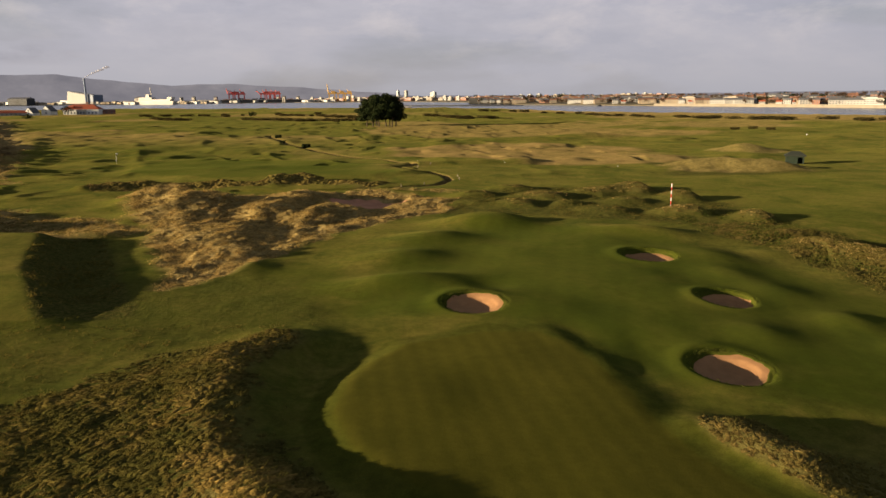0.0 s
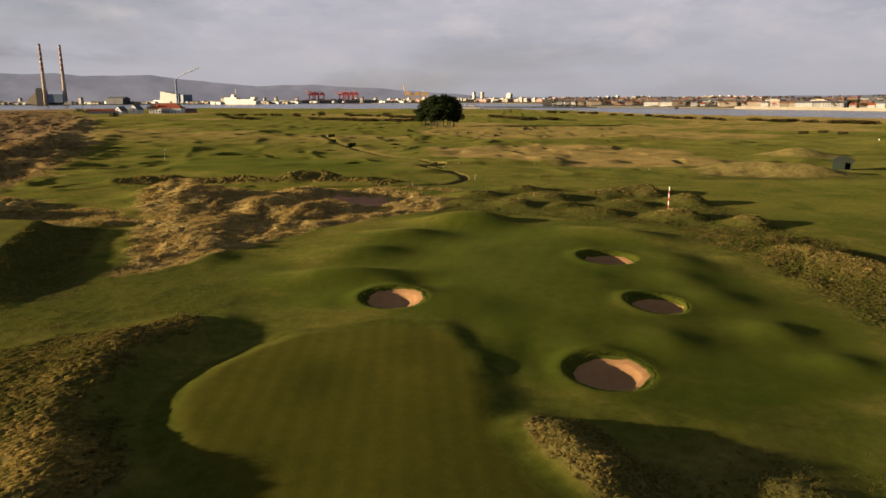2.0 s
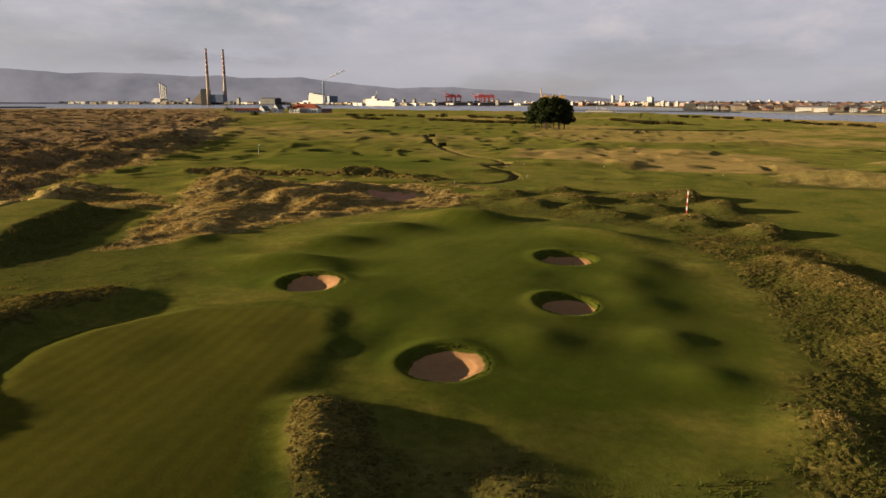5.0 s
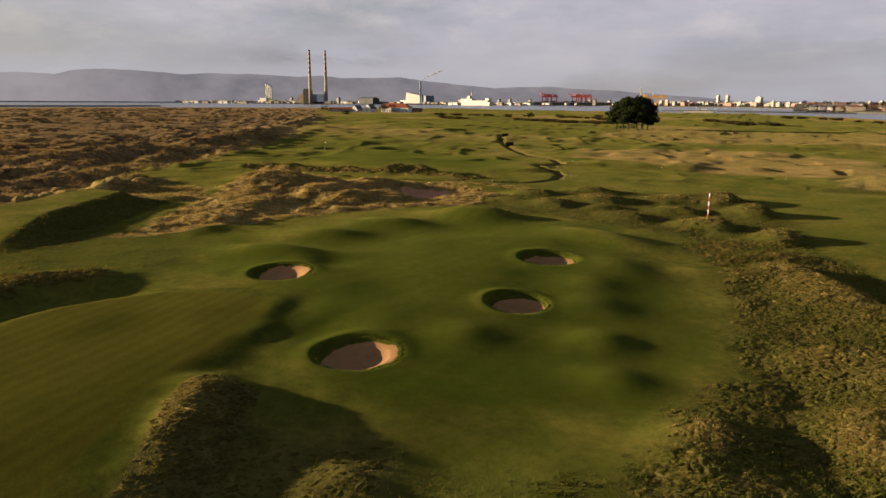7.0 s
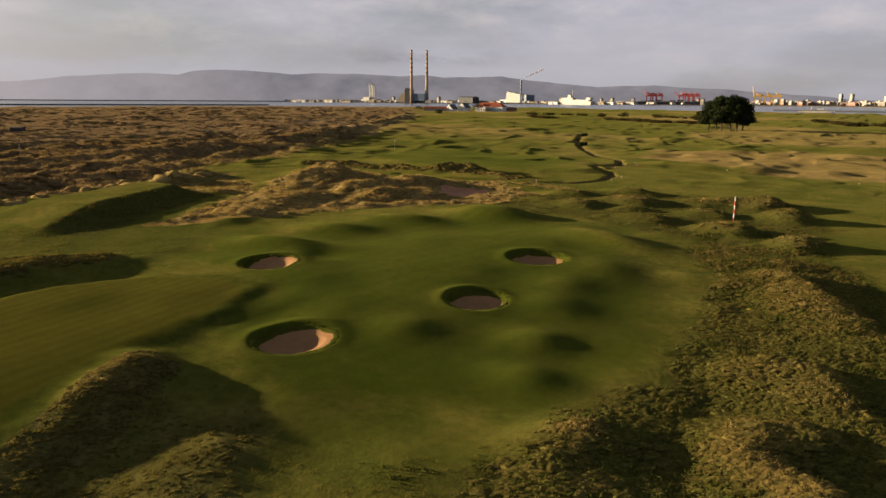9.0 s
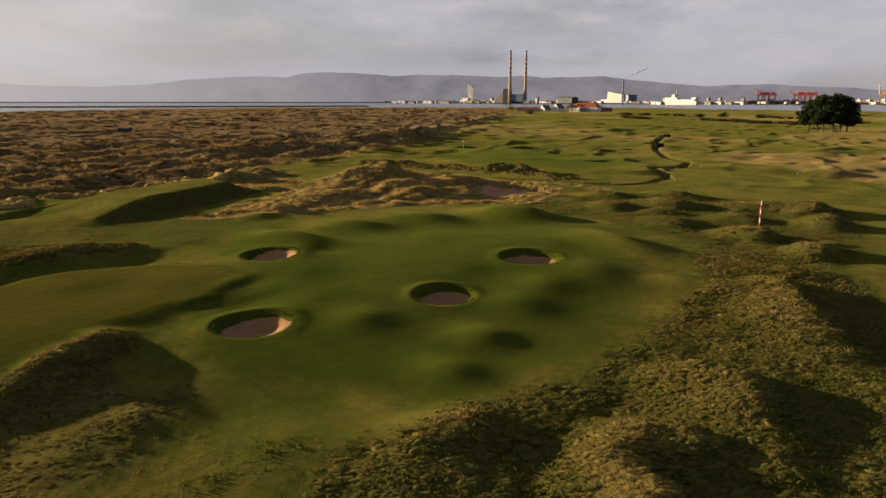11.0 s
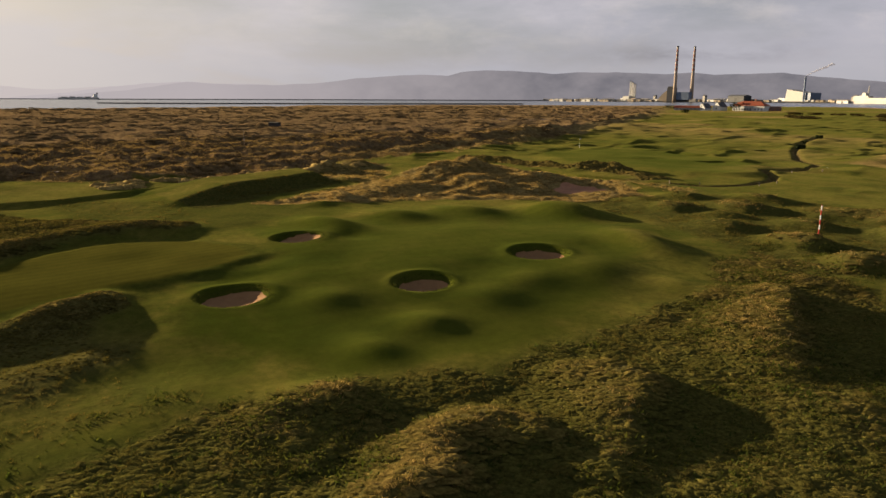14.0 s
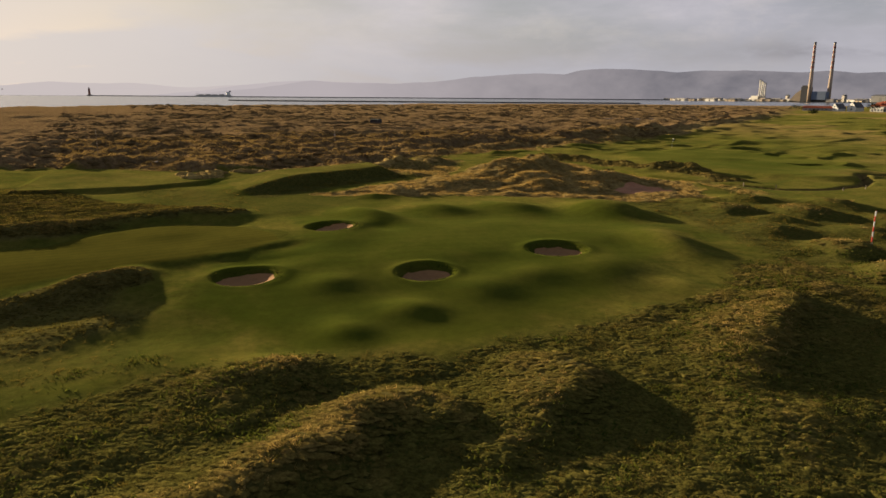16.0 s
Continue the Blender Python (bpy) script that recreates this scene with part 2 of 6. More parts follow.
TURF = ground_material()
WATER = water_material()
SAND = plain("bunker_sand", (0.345, 0.185, 0.086), 0.95, vary=0.18, scale=1.2, bump=0.03, spec=0.05, fine=14)
RED_SAND = plain("waste_sand", (0.42, 0.205, 0.12), 0.95, vary=0.22, scale=0.5, bump=0.05, spec=0.05)
STRAW_BLADES = blade_material("dry_grass_blades", ((0.16, 0.118, 0.032), (0.42, 0.30, 0.11), (0.26, 0.175, 0.058), (0.54, 0.39, 0.155)))
ROUGH_BLADES = blade_material("rough_grass_blades", ((0.040, 0.050, 0.009), (0.130, 0.108, 0.025), (0.070, 0.064, 0.014), (0.19, 0.142, 0.040)))
WEED_LEAVES = blade_material("weed_leaves", ((0.030, 0.046, 0.008), (0.074, 0.092, 0.016), (0.042, 0.056, 0.011), (0.11, 0.108, 0.024)))
HEATH_BLADES = blade_material("heath_blades", ((0.075, 0.055, 0.022), (0.22, 0.155, 0.062), (0.12, 0.085, 0.034), (0.30, 0.21, 0.088)))
PINE_LEAVES = blade_material("pine_needles", ((0.010, 0.017, 0.007), (0.030, 0.042, 0.014), (0.012, 0.018, 0.007), (0.034, 0.040, 0.014)), 0.1)
GORSE_LEAVES = blade_material("gorse_leaves", ((0.030, 0.026, 0.010), (0.085, 0.058, 0.024), (0.022, 0.026, 0.009), (0.075, 0.062, 0.022)))
HEATH_CLUMPS = clump_material("heather_clumps", (0.104, 0.068, 0.034), (0.255, 0.172, 0.078))
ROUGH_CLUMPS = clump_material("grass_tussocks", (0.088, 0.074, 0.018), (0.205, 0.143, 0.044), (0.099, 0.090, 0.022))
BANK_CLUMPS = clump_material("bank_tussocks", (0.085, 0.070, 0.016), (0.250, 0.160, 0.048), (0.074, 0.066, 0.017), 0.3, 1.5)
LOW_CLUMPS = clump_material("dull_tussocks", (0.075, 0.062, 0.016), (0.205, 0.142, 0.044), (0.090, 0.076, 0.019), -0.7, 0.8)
STRAW_CLUMPS = clump_material("marram_clumps", (0.19, 0.135, 0.050), (0.44, 0.32, 0.125))
BARK = plain("bark", (0.07, 0.05, 0.035), 0.95, vary=0.35, scale=2.0, bump=0.03)
WHITE_PAINT = plain("white_paint", (0.78, 0.77, 0.74), 0.55, vary=0.08, scale=0.4)
RED_PAINT = plain("red_paint", (0.52, 0.045, 0.03), 0.5, vary=0.15)
GREEN_BOARD = plain("green_boards", (0.014, 0.024, 0.013), 0.7, vary=0.2, scale=2.0)
DARK = plain("dark_opening", (0.012, 0.012, 0.013), 0.6, vary=0.2)
FELT = plain("roof_felt", (0.022, 0.026, 0.018), 0.85, vary=0.2, scale=2.0)
RED_TILE = plain("red_roof_tile", (0.30, 0.075, 0.035), 0.8, vary=0.25, scale=0.6)
SLATE = plain("slate_roof", (0.10, 0.10, 0.11), 0.7, vary=0.25, scale=0.3)
BROWN_TILE = plain("brown_roof_tile", (0.17, 0.085, 0.055), 0.8, vary=0.25, scale=0.3)
RENDER_WHITE = plain("white_render", (0.40, 0.385, 0.36), 0.8, vary=0.1, scale=0.2)
RENDER_CREAM = plain("cream_render", (0.30, 0.24, 0.17), 0.8, vary=0.12, scale=0.2)
BRICK_WALL = plain("red_brick_wall", (0.30, 0.15, 0.10), 0.85, vary=0.2, scale=0.3)
CONCRETE = plain("concrete", (0.36, 0.33, 0.29), 0.85, vary=0.18, scale=0.1)
STONE = plain("sea_wall_stone", (0.25, 0.215, 0.165), 0.9, vary=0.2, scale=0.15)
GLASS_GREY = plain("grey_glazing", (0.10, 0.115, 0.135), 0.3, vary=0.2, scale=0.1, spec=0.5)
STEEL_BLUE = plain("blue_grey_cladding", (0.12, 0.16, 0.24), 0.5, vary=0.12, scale=0.05)
STEEL = plain("pale_steel", (0.50, 0.48, 0.44), 0.45, vary=0.12, scale=0.1)
TAN = plain("tan_cladding", (0.34, 0.27, 0.19), 0.8, vary=0.15, scale=0.05)
CHIMNEY = plain("chimney_concrete", (0.37, 0.285, 0.215), 0.85, vary=0.12, scale=0.02)
DULL_RED = plain("faded_red_band", (0.28, 0.12, 0.085), 0.8, vary=0.12, scale=0.05)
CRANE_RED = plain("crane_red", (0.62, 0.12, 0.10), 0.5, vary=0.1, scale=0.05)
CRANE_YELLOW = plain("crane_yellow", (0.60, 0.36, 0.10), 0.5, vary=0.12, scale=0.05)
HULL = plain("dark_hull", (0.035, 0.036, 0.042), 0.6, vary=0.2, scale=0.02)
SHORE_LAND = plain("far_shore_land", (0.10, 0.085, 0.055), 0.95, vary=0.3, scale=0.02)
CHIMNEY_WHITE = plain("faded_white_band", (0.38, 0.32, 0.27), 0.8, vary=0.12, scale=0.05)
PALE_WOOD = plain("pale_wood", (0.22, 0.18, 0.13), 0.85, vary=0.2, scale=3.0)
WOOD = plain("weathered_wood", (0.19, 0.14, 0.085), 0.85, vary=0.3, scale=3.0)
POOL = plain("pool_water", (0.05, 0.055, 0.07), 0.12, vary=0.1, scale=0.1, spec=0.5)
# the further the range, the more haze its emission colour carries
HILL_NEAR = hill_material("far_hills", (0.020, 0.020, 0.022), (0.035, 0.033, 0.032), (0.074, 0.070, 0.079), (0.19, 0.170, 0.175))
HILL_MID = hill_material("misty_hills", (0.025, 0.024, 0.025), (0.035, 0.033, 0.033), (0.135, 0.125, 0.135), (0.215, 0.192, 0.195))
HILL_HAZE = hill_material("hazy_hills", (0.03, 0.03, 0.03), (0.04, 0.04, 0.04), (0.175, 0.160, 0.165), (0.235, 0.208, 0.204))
# solid smoke, brightened by a faint glow of its own
SMOKE = hill_material("pale_smoke", (0.3, 0.28, 0.28), (0.34, 0.32, 0.32), (0.10, 0.09, 0.09))

# ---- the shape of the land ----
LATTICE = np.random.RandomState(7).rand(256, 256)


def value_noise(x, y, scale, shift=0.0):
    """Smooth noise from -1 to 1, with features of about scale metres."""
    u, v = x / scale + 37.3 + shift * 5.17, y / scale + 91.7 + shift * 9.31
    i, j = np.floor(u).astype(int), np.floor(v).astype(int)
    fu, fv = u - i, v - j
    fu, fv = fu * fu * fu * (fu * (fu * 6 - 15) + 10), fv * fv * fv * (fv * (fv * 6 - 15) + 10)
    i, j = i & 255, j & 255
    i1, j1 = (i + 1) & 255, (j + 1) & 255
    a = LATTICE[i, j] * (1 - fu) + LATTICE[i1, j] * fu
    b = LATTICE[i, j1] * (1 - fu) + LATTICE[i1, j1] * fu
    return 2 * (a * (1 - fv) + b * fv) - 1


def smooth(v, lo, hi):
    k = np.clip((v - lo) / (hi - lo), 0, 1)
    return k * k * (3 - 2 * k)


def hump(x, y, cx, cy, h, rx, ry=None, turn=0.0, power=1.0):
    """A rounded mound (or, with h below 0, a hollow)."""
    ry = ry or rx
    c, s = math.cos(radians(turn)), math.sin(radians(turn))
    u, v = ((x - cx) * c + (y - cy) * s) / rx, (-(x - cx) * s + (y - cy) * c) / ry
    return h * np.exp(-((u * u + v * v) ** power))


def ridge(x, y, x0, y0, x1, y1, h, left, right=None, power=1.2, ends=1.0):
    """A bank along a line, with its own width to the left and to the right of the way from the first point to the second."""
    right = right or left
    dx, dy = x1 - x0, y1 - y0
    n = math.hypot(dx, dy)
    along = ((x - x0) * dx + (y - y0) * dy) / n
    off = (-(x - x0) * dy + (y - y0) * dx) / n
    past = np.maximum(np.maximum(-along, along - n), 0) / ends
    w = np.where(off > 0, left, right)
    d = np.sqrt(off * off / (w * w) + past * past / (0.5 * (left + right)) ** 2)
    return h * np.exp(-(d * d) ** power)


def bank(x, y, line, left, right=None, power=1.2, ends=1.0):
    """A winding bank: line gives x, y and height along its crest; left and right are its half widths on either hand."""
    right = right or left
    near = np.full(np.shape(x), 1e9)
    side, high, past = np.zeros(np.shape(x)), np.zeros(np.shape(x)), np.zeros(np.shape(x))
    last = len(line) - 2
    for n, ((ax, ay, ah), (bx, by, bh)) in enumerate(zip(line, line[1:])):
        ex, ey = bx - ax, by - ay
        size = math.hypot(ex, ey)
        k = ((x - ax) * ex + (y - ay) * ey) / (size * size)
        over = np.where((k < 0) & (n == 0), -k, np.where((k > 1) & (n == last), k - 1, 0.0)) * size
        k = np.clip(k, 0, 1)
        d = np.hypot(x - ax - k * ex, y - ay - k * ey)
        off = (-(x - ax) * ey + (y - ay) * ex) / size
        pick = d < near
        near = np.where(pick, d, near)
        side, high, past = np.where(pick, off, side), np.where(pick, ah + (bh - ah) * k, high), np.where(pick, over, past)
    w = left + (right - left) * smooth(-side, -0.5, 0.5)
    across = np.sqrt(np.maximum(near * near - past * past, 0))
    d = (across / w) ** 2 + (past / (ends * 0.5 * (left + right))) ** 2
    return high * np.exp(-d ** power)


def inside(x, y, corners):
    """Metres inside (above 0) or outside (below 0) a closed outline."""
    best = np.full(np.shape(x), 1e9)
    odd = np.zeros(np.shape(x), bool)
    for (ax, ay), (bx, by) in zip(corners, corners[1:] + corners[:1]):
        ex, ey = bx - ax, by - ay
        k = np.clip(((x - ax) * ex + (y - ay) * ey) / (ex * ex + ey * ey), 0, 1)
        best = np.minimum(best, (x - ax - k * ex) ** 2 + (y - ay - k * ey) ** 2)
        if ay != by:
            odd ^= ((y >= ay) != (y >= by)) & (x < ax + (y - ay) * ex / ey)
    return np.sqrt(best) * np.where(odd, 1, -1)


def near_line(x, y, points):
    """Metres from an open line."""
    best = np.full(np.shape(x), 1e9)
    for (ax, ay), (bx, by) in zip(points, points[1:]):
        ex, ey = bx - ax, by - ay
        k = np.clip(((x - ax) * ex + (y - ay) * ey) / (ex * ex + ey * ey), 0, 1)
        best = np.minimum(best, (x - ax - k * ex) ** 2 + (y - ay - k * ey) ** 2)
    return np.sqrt(best)


SEA = -3.0
ISLAND = [(640, 60), (500, 330), (372, 560), (290, 668), (182, 800), (116, 1062), (30, 1165), (-240, 1255), (-560, 1330), (-830, 1290),
          (-1010, 1090), (-1140, 800), (-1110, 560), (-965, 200), (-855, 50), (-775, -57), (-700, -400), (-520, -900), (620, -900)]
DITCH = [(-76, 318), (-57, 266), (-42, 233), (-26, 204), (-15, 192), (-6, 167), (-10, 159), (-3, 150), (0.5, 143), (1.5, 134), (-1, 126), (-9, 122.5)]
BURN = [(-9, 122.5), (-25, 118.5), (-36, 119.5)]

# pot bunkers: x, y, half width, half depth, turn, depth, how far the sand climbs on the east
BUNKERS = [(16.1, 38.0, 2.2, 2.4, -12, 0.62, 0.85), (21.6, 51.8, 1.95, 2.1, 0, 0.74, 0.3), (19.9, 66.4, 2.4, 2.4, -8, 0.74, 0.1), (1.2, 50.1, 2.2, 2.4, 0, 0.6, 1.0)]
TEE = [(-30.5, 46.0), (-38.2, 58.0), (-45.3, 73.5), (-52, 74), (-43.5, 46)]
TEE_BACK = [(-41, 17), (-41, 33), (-48, 52), (-55, 51), (-64, 20)]


# crests of the long banks: x, y and height
BANK_WEST = [(-10.2, 42.6, 0.3), (-12.2, 41.6, 0.62), (-14.2, 39.2, 0.66), (-13.9, 35.5, 0.6), (-12.4, 30.5, 0.5), (-11.0, 26.4, 0.5), (-8.4, 22.6, 1.2), (-7.6, 16.0, 1.1), (-7.0, 8.0, 0.8)]
BANK_GREEN = [(11.0, 30.0, 0.45), (12.4, 29.0, 0.78), (13.1, 27.2, 0.84), (14.0, 25.8, 0.72), (14.8, 24.5, 0.26), (16.4, 21.8, 0.2), (18.4, 18.5, 0.25), (20.0, 10.0, 0.3)]
BANK_LOW = [(22.0, 29.4, 0.12), (22.2, 27.0, 0.28), (23.4, 23.8, 0.33), (25.6, 20.6, 0.33), (30.0, 15.0, 0.3)]
GREEN = [(0, 8), (-1.0, 23.0), (-3.5, 25.2), (-6.0, 28.3), (-7.2, 31.5), (-7.0, 35.3), (-6.0, 38.6), (-4.0, 41.6), (1.0, 43.5), (5.0, 43.4), (6.9, 41.2), (7.9, 37.6), (8.8, 34.4), (9.1, 30.6), (9.9, 27.0), (11.6, 23.6), (14.0, 18.0), (17.0, 8.0)]


def bowl(x, y, b):
    c, s = math.cos(radians(b[4])), math.sin(radians(b[4]))
    u, v = ((x - b[0]) * c + (y - b[1]) * s) / b[2], (-(x - b[0]) * s + (y - b[1]) * c) / b[3]
    return np.sqrt(u * u + v * v), np.arctan2(v, u)


def dig(r, a, depth, climb):
    """A pot bunker: steep turf to the west and north, sand that rises to the east, easy grass on the south."""
    edge = depth * (0.70 - 0.24 * climb - (0.14 + 0.27 * climb) * np.cos(a - 0.75))
    step = np.minimum(0.2 * smooth(-np.cos(a) + 0.6 * np.sin(a), -0.2, 0.9), 0.7 * edge)
    reach = 1.23 + 0.03 * np.sin(a) - 0.07 * np.cos(a)
    floor = depth + (edge - depth) * smooth(r, 0.35, 1.0)
    bank = (edge - step * smooth(r, 1.0, 1.05)) * (1 - smooth(r, 1.02, reach))
    swell = (0.10 - 0.07 * np.cos(a) + 0.03 * np.sin(a)) * np.exp(-((r - reach - 0.05) / 0.35) ** 2)
    return np.where(r < 1.0, -floor, -bank) + swell


def mound(x, y, cx, cy, h, west, east, ry, turn=0.0, power=1.35):
    """A mound with its steep side to the east."""
    c, s = math.cos(radians(turn)), math.sin(radians(turn))
    u, v = (x - cx) * c + (y - cy) * s, (-(x - cx) * s + (y - cy) * c) / ry
    u = u / np.where(u > 0, east, west)
    return h * np.exp(-((u * u + v * v) ** power))


def heath_edge(y):
    """The line west of which the dunes begin."""
    return np.interp(y, [-300, 11, 36, 48, 62, 76, 88, 114, 149, 245, 528, 681, 1100], [-95, -80, -70, -60, -58, -60, -67, -83, -95, -146, -318, -428, -720])


def rough_mounds(x, y):
    """The steep little mounds of the uncut rough."""
    x, y = x + 0.45 * value_noise(x, y, 3.0, 41) + 0.12 * value_noise(x, y, 1.1, 42), y + 0.45 * value_noise(x, y, 3.0, 43) + 0.12 * value_noise(x, y, 1.1, 44)
    # round the striped pole
    h = mound(x, y, 11.5, 100.0, 1.05, 5.0, 2.5, 3.0) + mound(x, y, 16.6, 107.6, 1.22, 5.0, 2.9, 3.4) + mound(x, y, 25.4, 112.5, 1.01, 5.0, 3.6, 3.7) + mound(x, y, 32.4, 115.5, 1.68, 5.2, 2.9, 4.6) + mound(x, y, 6.0, 110.0, 0.76, 4.5, 2.8, 2.5)
    h += mound(x, y, 22.6, 93.2, 0.6, 4.4, 2.4, 3.2) + mound(x, y, 32.8, 91.4, 1.30, 3.8, 2.1, 3.2) + mound(x, y, 37.6, 105.4, 1.43, 4.3, 2.2, 3.4) + mound(x, y, 40.4, 87.0, 1.22, 2.9, 1.8, 2.8)
    h += mound(x, y, 28.0, 102.5, 0.76, 3.8, 2.5, 2.5) + mound(x, y, 13.0, 118.5, 0.76, 4.5, 2.7, 2.8) + mound(x, y, 4.0, 101.0, 0.50, 3.4, 2.2, 2.3) + mound(x, y, 18.6, 100.0, 0.59, 3.1, 1.8, 2.1)
    # south of it
    h += bank(x, y, [(37.6, 70.6, 0.5), (39.4, 72.6, 1.0), (41.0, 71.8, 1.25), (42.8, 67.6, 1.45), (44.6, 64.8, 1.3), (46.2, 62.4, 0.95), (47.6, 59.6, 0.5)], 1.8, 4.0, 1.2, 0.8) + hump(x, y, 33.6, 69.0, 0.35, 2.4, 1.8) + hump(x, y, 37.5, 62.0, 0.3, 2.2)
    h += bank(x, y, [(41.2, 49.2, 0.75), (42.4, 50.6, 1.0), (43.6, 50.8, 1.02), (45.2, 49.0, 0.9), (46.9, 46.2, 0.72), (48.4, 43.0, 0.45)], 1.7, 3.6, 1.2, 0.8)
    h += bank(x, y, [(44.9, 41.3, 0.75), (43.4, 40.4, 1.0), (43.2, 38.6, 1.0), (44.6, 36.6, 0.95), (46.4, 34.6, 1.2), (47.8, 31.4, 1.0), (48.6, 27.0, 0.6)], 1.8, 2.3, 1.2, 0.7)
    h += bank(x, y, [(37.8, 36.5, 0.5), (36.4, 36.0, 0.8), (36.3, 34.4, 0.6), (37.2, 32.4, 0.28)], 1.8, 2.4, 1.1, 0.8)
    h += hump(x, y, 55.0, 47.0, 0.3, 4.0, 3.0) + hump(x, y, 52.6, 57.0, 0.4, 3.0, 3.0) + hump(x, y, 53.0, 39.0, 0.3, 3.0, 3.0) - 0.12 * np.exp(-(near_line(x, y, [(38.6, 48.6), (40.2, 43.6), (40.6, 38.4), (42.6, 33.0)]) / 1.0) ** 2) + hump(x, y, 38.5, 77.5, 0.6, 4.0, 2.4) + 0.2 * smooth(inside(x, y, [(32, 35), (36, 37), (40, 34), (41, 24), (34, 20), (31, 29)]), -4.0, 2.0)
    return h


def zones(x, y):
    """How far each kind of growth covers each place."""
    wob = value_noise(x, y, 5.0, 1) * 1.0 + value_noise(x, y, 1.7, 2) * 0.5
    far_wob = value_noise(x, y, 22.0, 3) * 6 + value_noise(x, y, 7.0, 4) * 2.5
    z = {}
    heath = smooth(heath_edge(y) - x + wob * 2.5 + far_wob * 0.6, -1.5, 2.5)
    ditch = near_line(x, y, DITCH)
    z["heath"] = np.maximum(heath, 0.6 * smooth(-ditch, -1.1, -0.7) * smooth(y, 118, 124))
    # mown green and the apron round it
    green = smooth(inside(x, y, GREEN) + wob * 0.12, -0.25, 0.25)
    z["green"] = green
    z["collar"] = 0.55 * smooth(inside(x, y, GREEN) + wob * 0.3, -1.7, -1.2) * (1 - green)
    apron = smooth(inside(x, y, [(-9, 48), (-8, 58), (-6, 72), (3, 84), (12, 84), (26, 76), (32, 62), (35, 50), (34, 38), (22, 32), (12, 36), (6, 46)]) + wob, -1.5, 2.0)
    # two wide turf patches mixed part way to the darker mown colour
    darker_turf = 0.6 * smooth(inside(x, y, [(-42, 42), (-10, 44.5), (-8, 60), (-18, 66), (-30, 62)]) + wob, -3, 3) + 0.5 * smooth(inside(x, y, [(21, 33), (34, 36), (32, 28), (38, 16), (36, 8), (26, 8), (24, 27)]) + wob, -2, 2)
    z["mown"] = np.maximum.reduce([green, apron * 0.9, darker_turf])
    tee = np.maximum(smooth(inside(x, y, TEE), -0.2, 0.3), smooth(inside(x, y, TEE_BACK), -0.2, 0.3))
    z["tee"] = tee
    second = smooth(inside(x, y, [(-70, 152), (-46, 138), (-14, 139), (-8, 150), (-22, 180), (-58, 200), (-78, 190)]) + wob, -2, 2)
    fair = smooth(60 - np.abs(x + 0.42 * (y - 200) + 40) + far_wob, -8, 8) * smooth(y, 150, 200)
    fair2 = smooth(inside(x, y, [(42, 92), (44, 110), (40, 135), (75, 140), (150, 118), (160, 60), (60, 70)]) + far_wob * 0.3, -3, 3)
    z["mown"] = np.maximum.reduce([z["mown"], tee, 0.85 * second, fair * 0.15, fair2 * 0.3])
    z["mown"] = z["mown"] * (1 - 0.75 * tee)
    # long dry grass
    s1 = smooth(inside(x, y, [(-25, 56), (-29, 66), (-37, 82), (-53, 113), (-46, 118), (-30, 114), (-18, 116), (-6, 113), (1, 106), (0, 96), (-7, 88), (-13, 80), (-17.5, 70), (-20, 62)]) + wob, -1.5, 1.5)
    ga = smooth(bank(x, y, BANK_WEST, 2.6, 3.0) + 0.08 * wob, 0.25, 0.6)
    low = 0.85 * smooth(inside(x, y, [(13, 29), (16, 28.8), (19, 27.4), (21.5, 29.5), (23.5, 28.5), (25.5, 24.5), (29, 19), (34, 10), (17, 10), (15, 22), (13.2, 25)]) + wob * 0.9, -1.0, 1.2)
    north = 0.6 * smooth(inside(x, y, [(-46, 76), (-38, 78), (-36, 84), (-48, 90), (-64, 100), (-70, 93), (-56, 80)]) + wob, -1.5, 1.5)
    gb = smooth(bank(x, y, [(a, b, 1.0) for a, b, _ in BANK_GREEN[1:]], 3.0, 1.6) + 0.1 * wob, 0.35, 0.65)
    dune = smooth(-np.abs(x - heath_edge(y) + 6) + 9 + wob * 4, -3, 4) * smooth(y, 88, 108)
    behind = smooth(bank(x, y, [(-60, 123, 1), (-50, 127.5, 1), (-38, 127, 1), (-27, 130.5, 1), (-21, 128.5, 1), (-14, 127, 0.8)], 4.4, 4.4) + 0.15 * wob, 0.3, 0.7)
    back = 0.35 * behind + 0.4 * ridge(x, y, -14, 121, 0, 117, 1.0, 2.4, 2.4)
    knoll = 0.5 * smooth(inside(x, y, [(50, 150), (54, 166), (66, 168), (82, 156), (80, 144), (62, 145)]) + wob * 1.5, -2, 2) + 0.55 * smooth(inside(x, y, [(84, 212), (90, 226), (106, 222), (108, 208), (94, 204)]) + wob * 1.5, -2, 2) + 0.3 * smooth(inside(x, y, [(48, 186), (56, 200), (74, 196), (72, 184)]) + wob * 2, -3, 3)
    # ga adds straw gold for the west bank's dry tufts and its sunlit crest
    z["straw"] = np.clip(np.maximum.reduce([s1, knoll, gb * 0.2, low * 0.16, ga * 0.25, north, dune * 0.6, np.clip(back, 0, 1)]), 0, 1)
    crest = smooth(rough_mounds(x, y) + 0.12 * wob, 0.35, 1.05) * smooth(y, 20, 28)
    z["straw"] = np.maximum(z["straw"], 0.24 * crest * (1 - 0.4 * smooth(y, 78, 84)))
    z["crest"] = crest
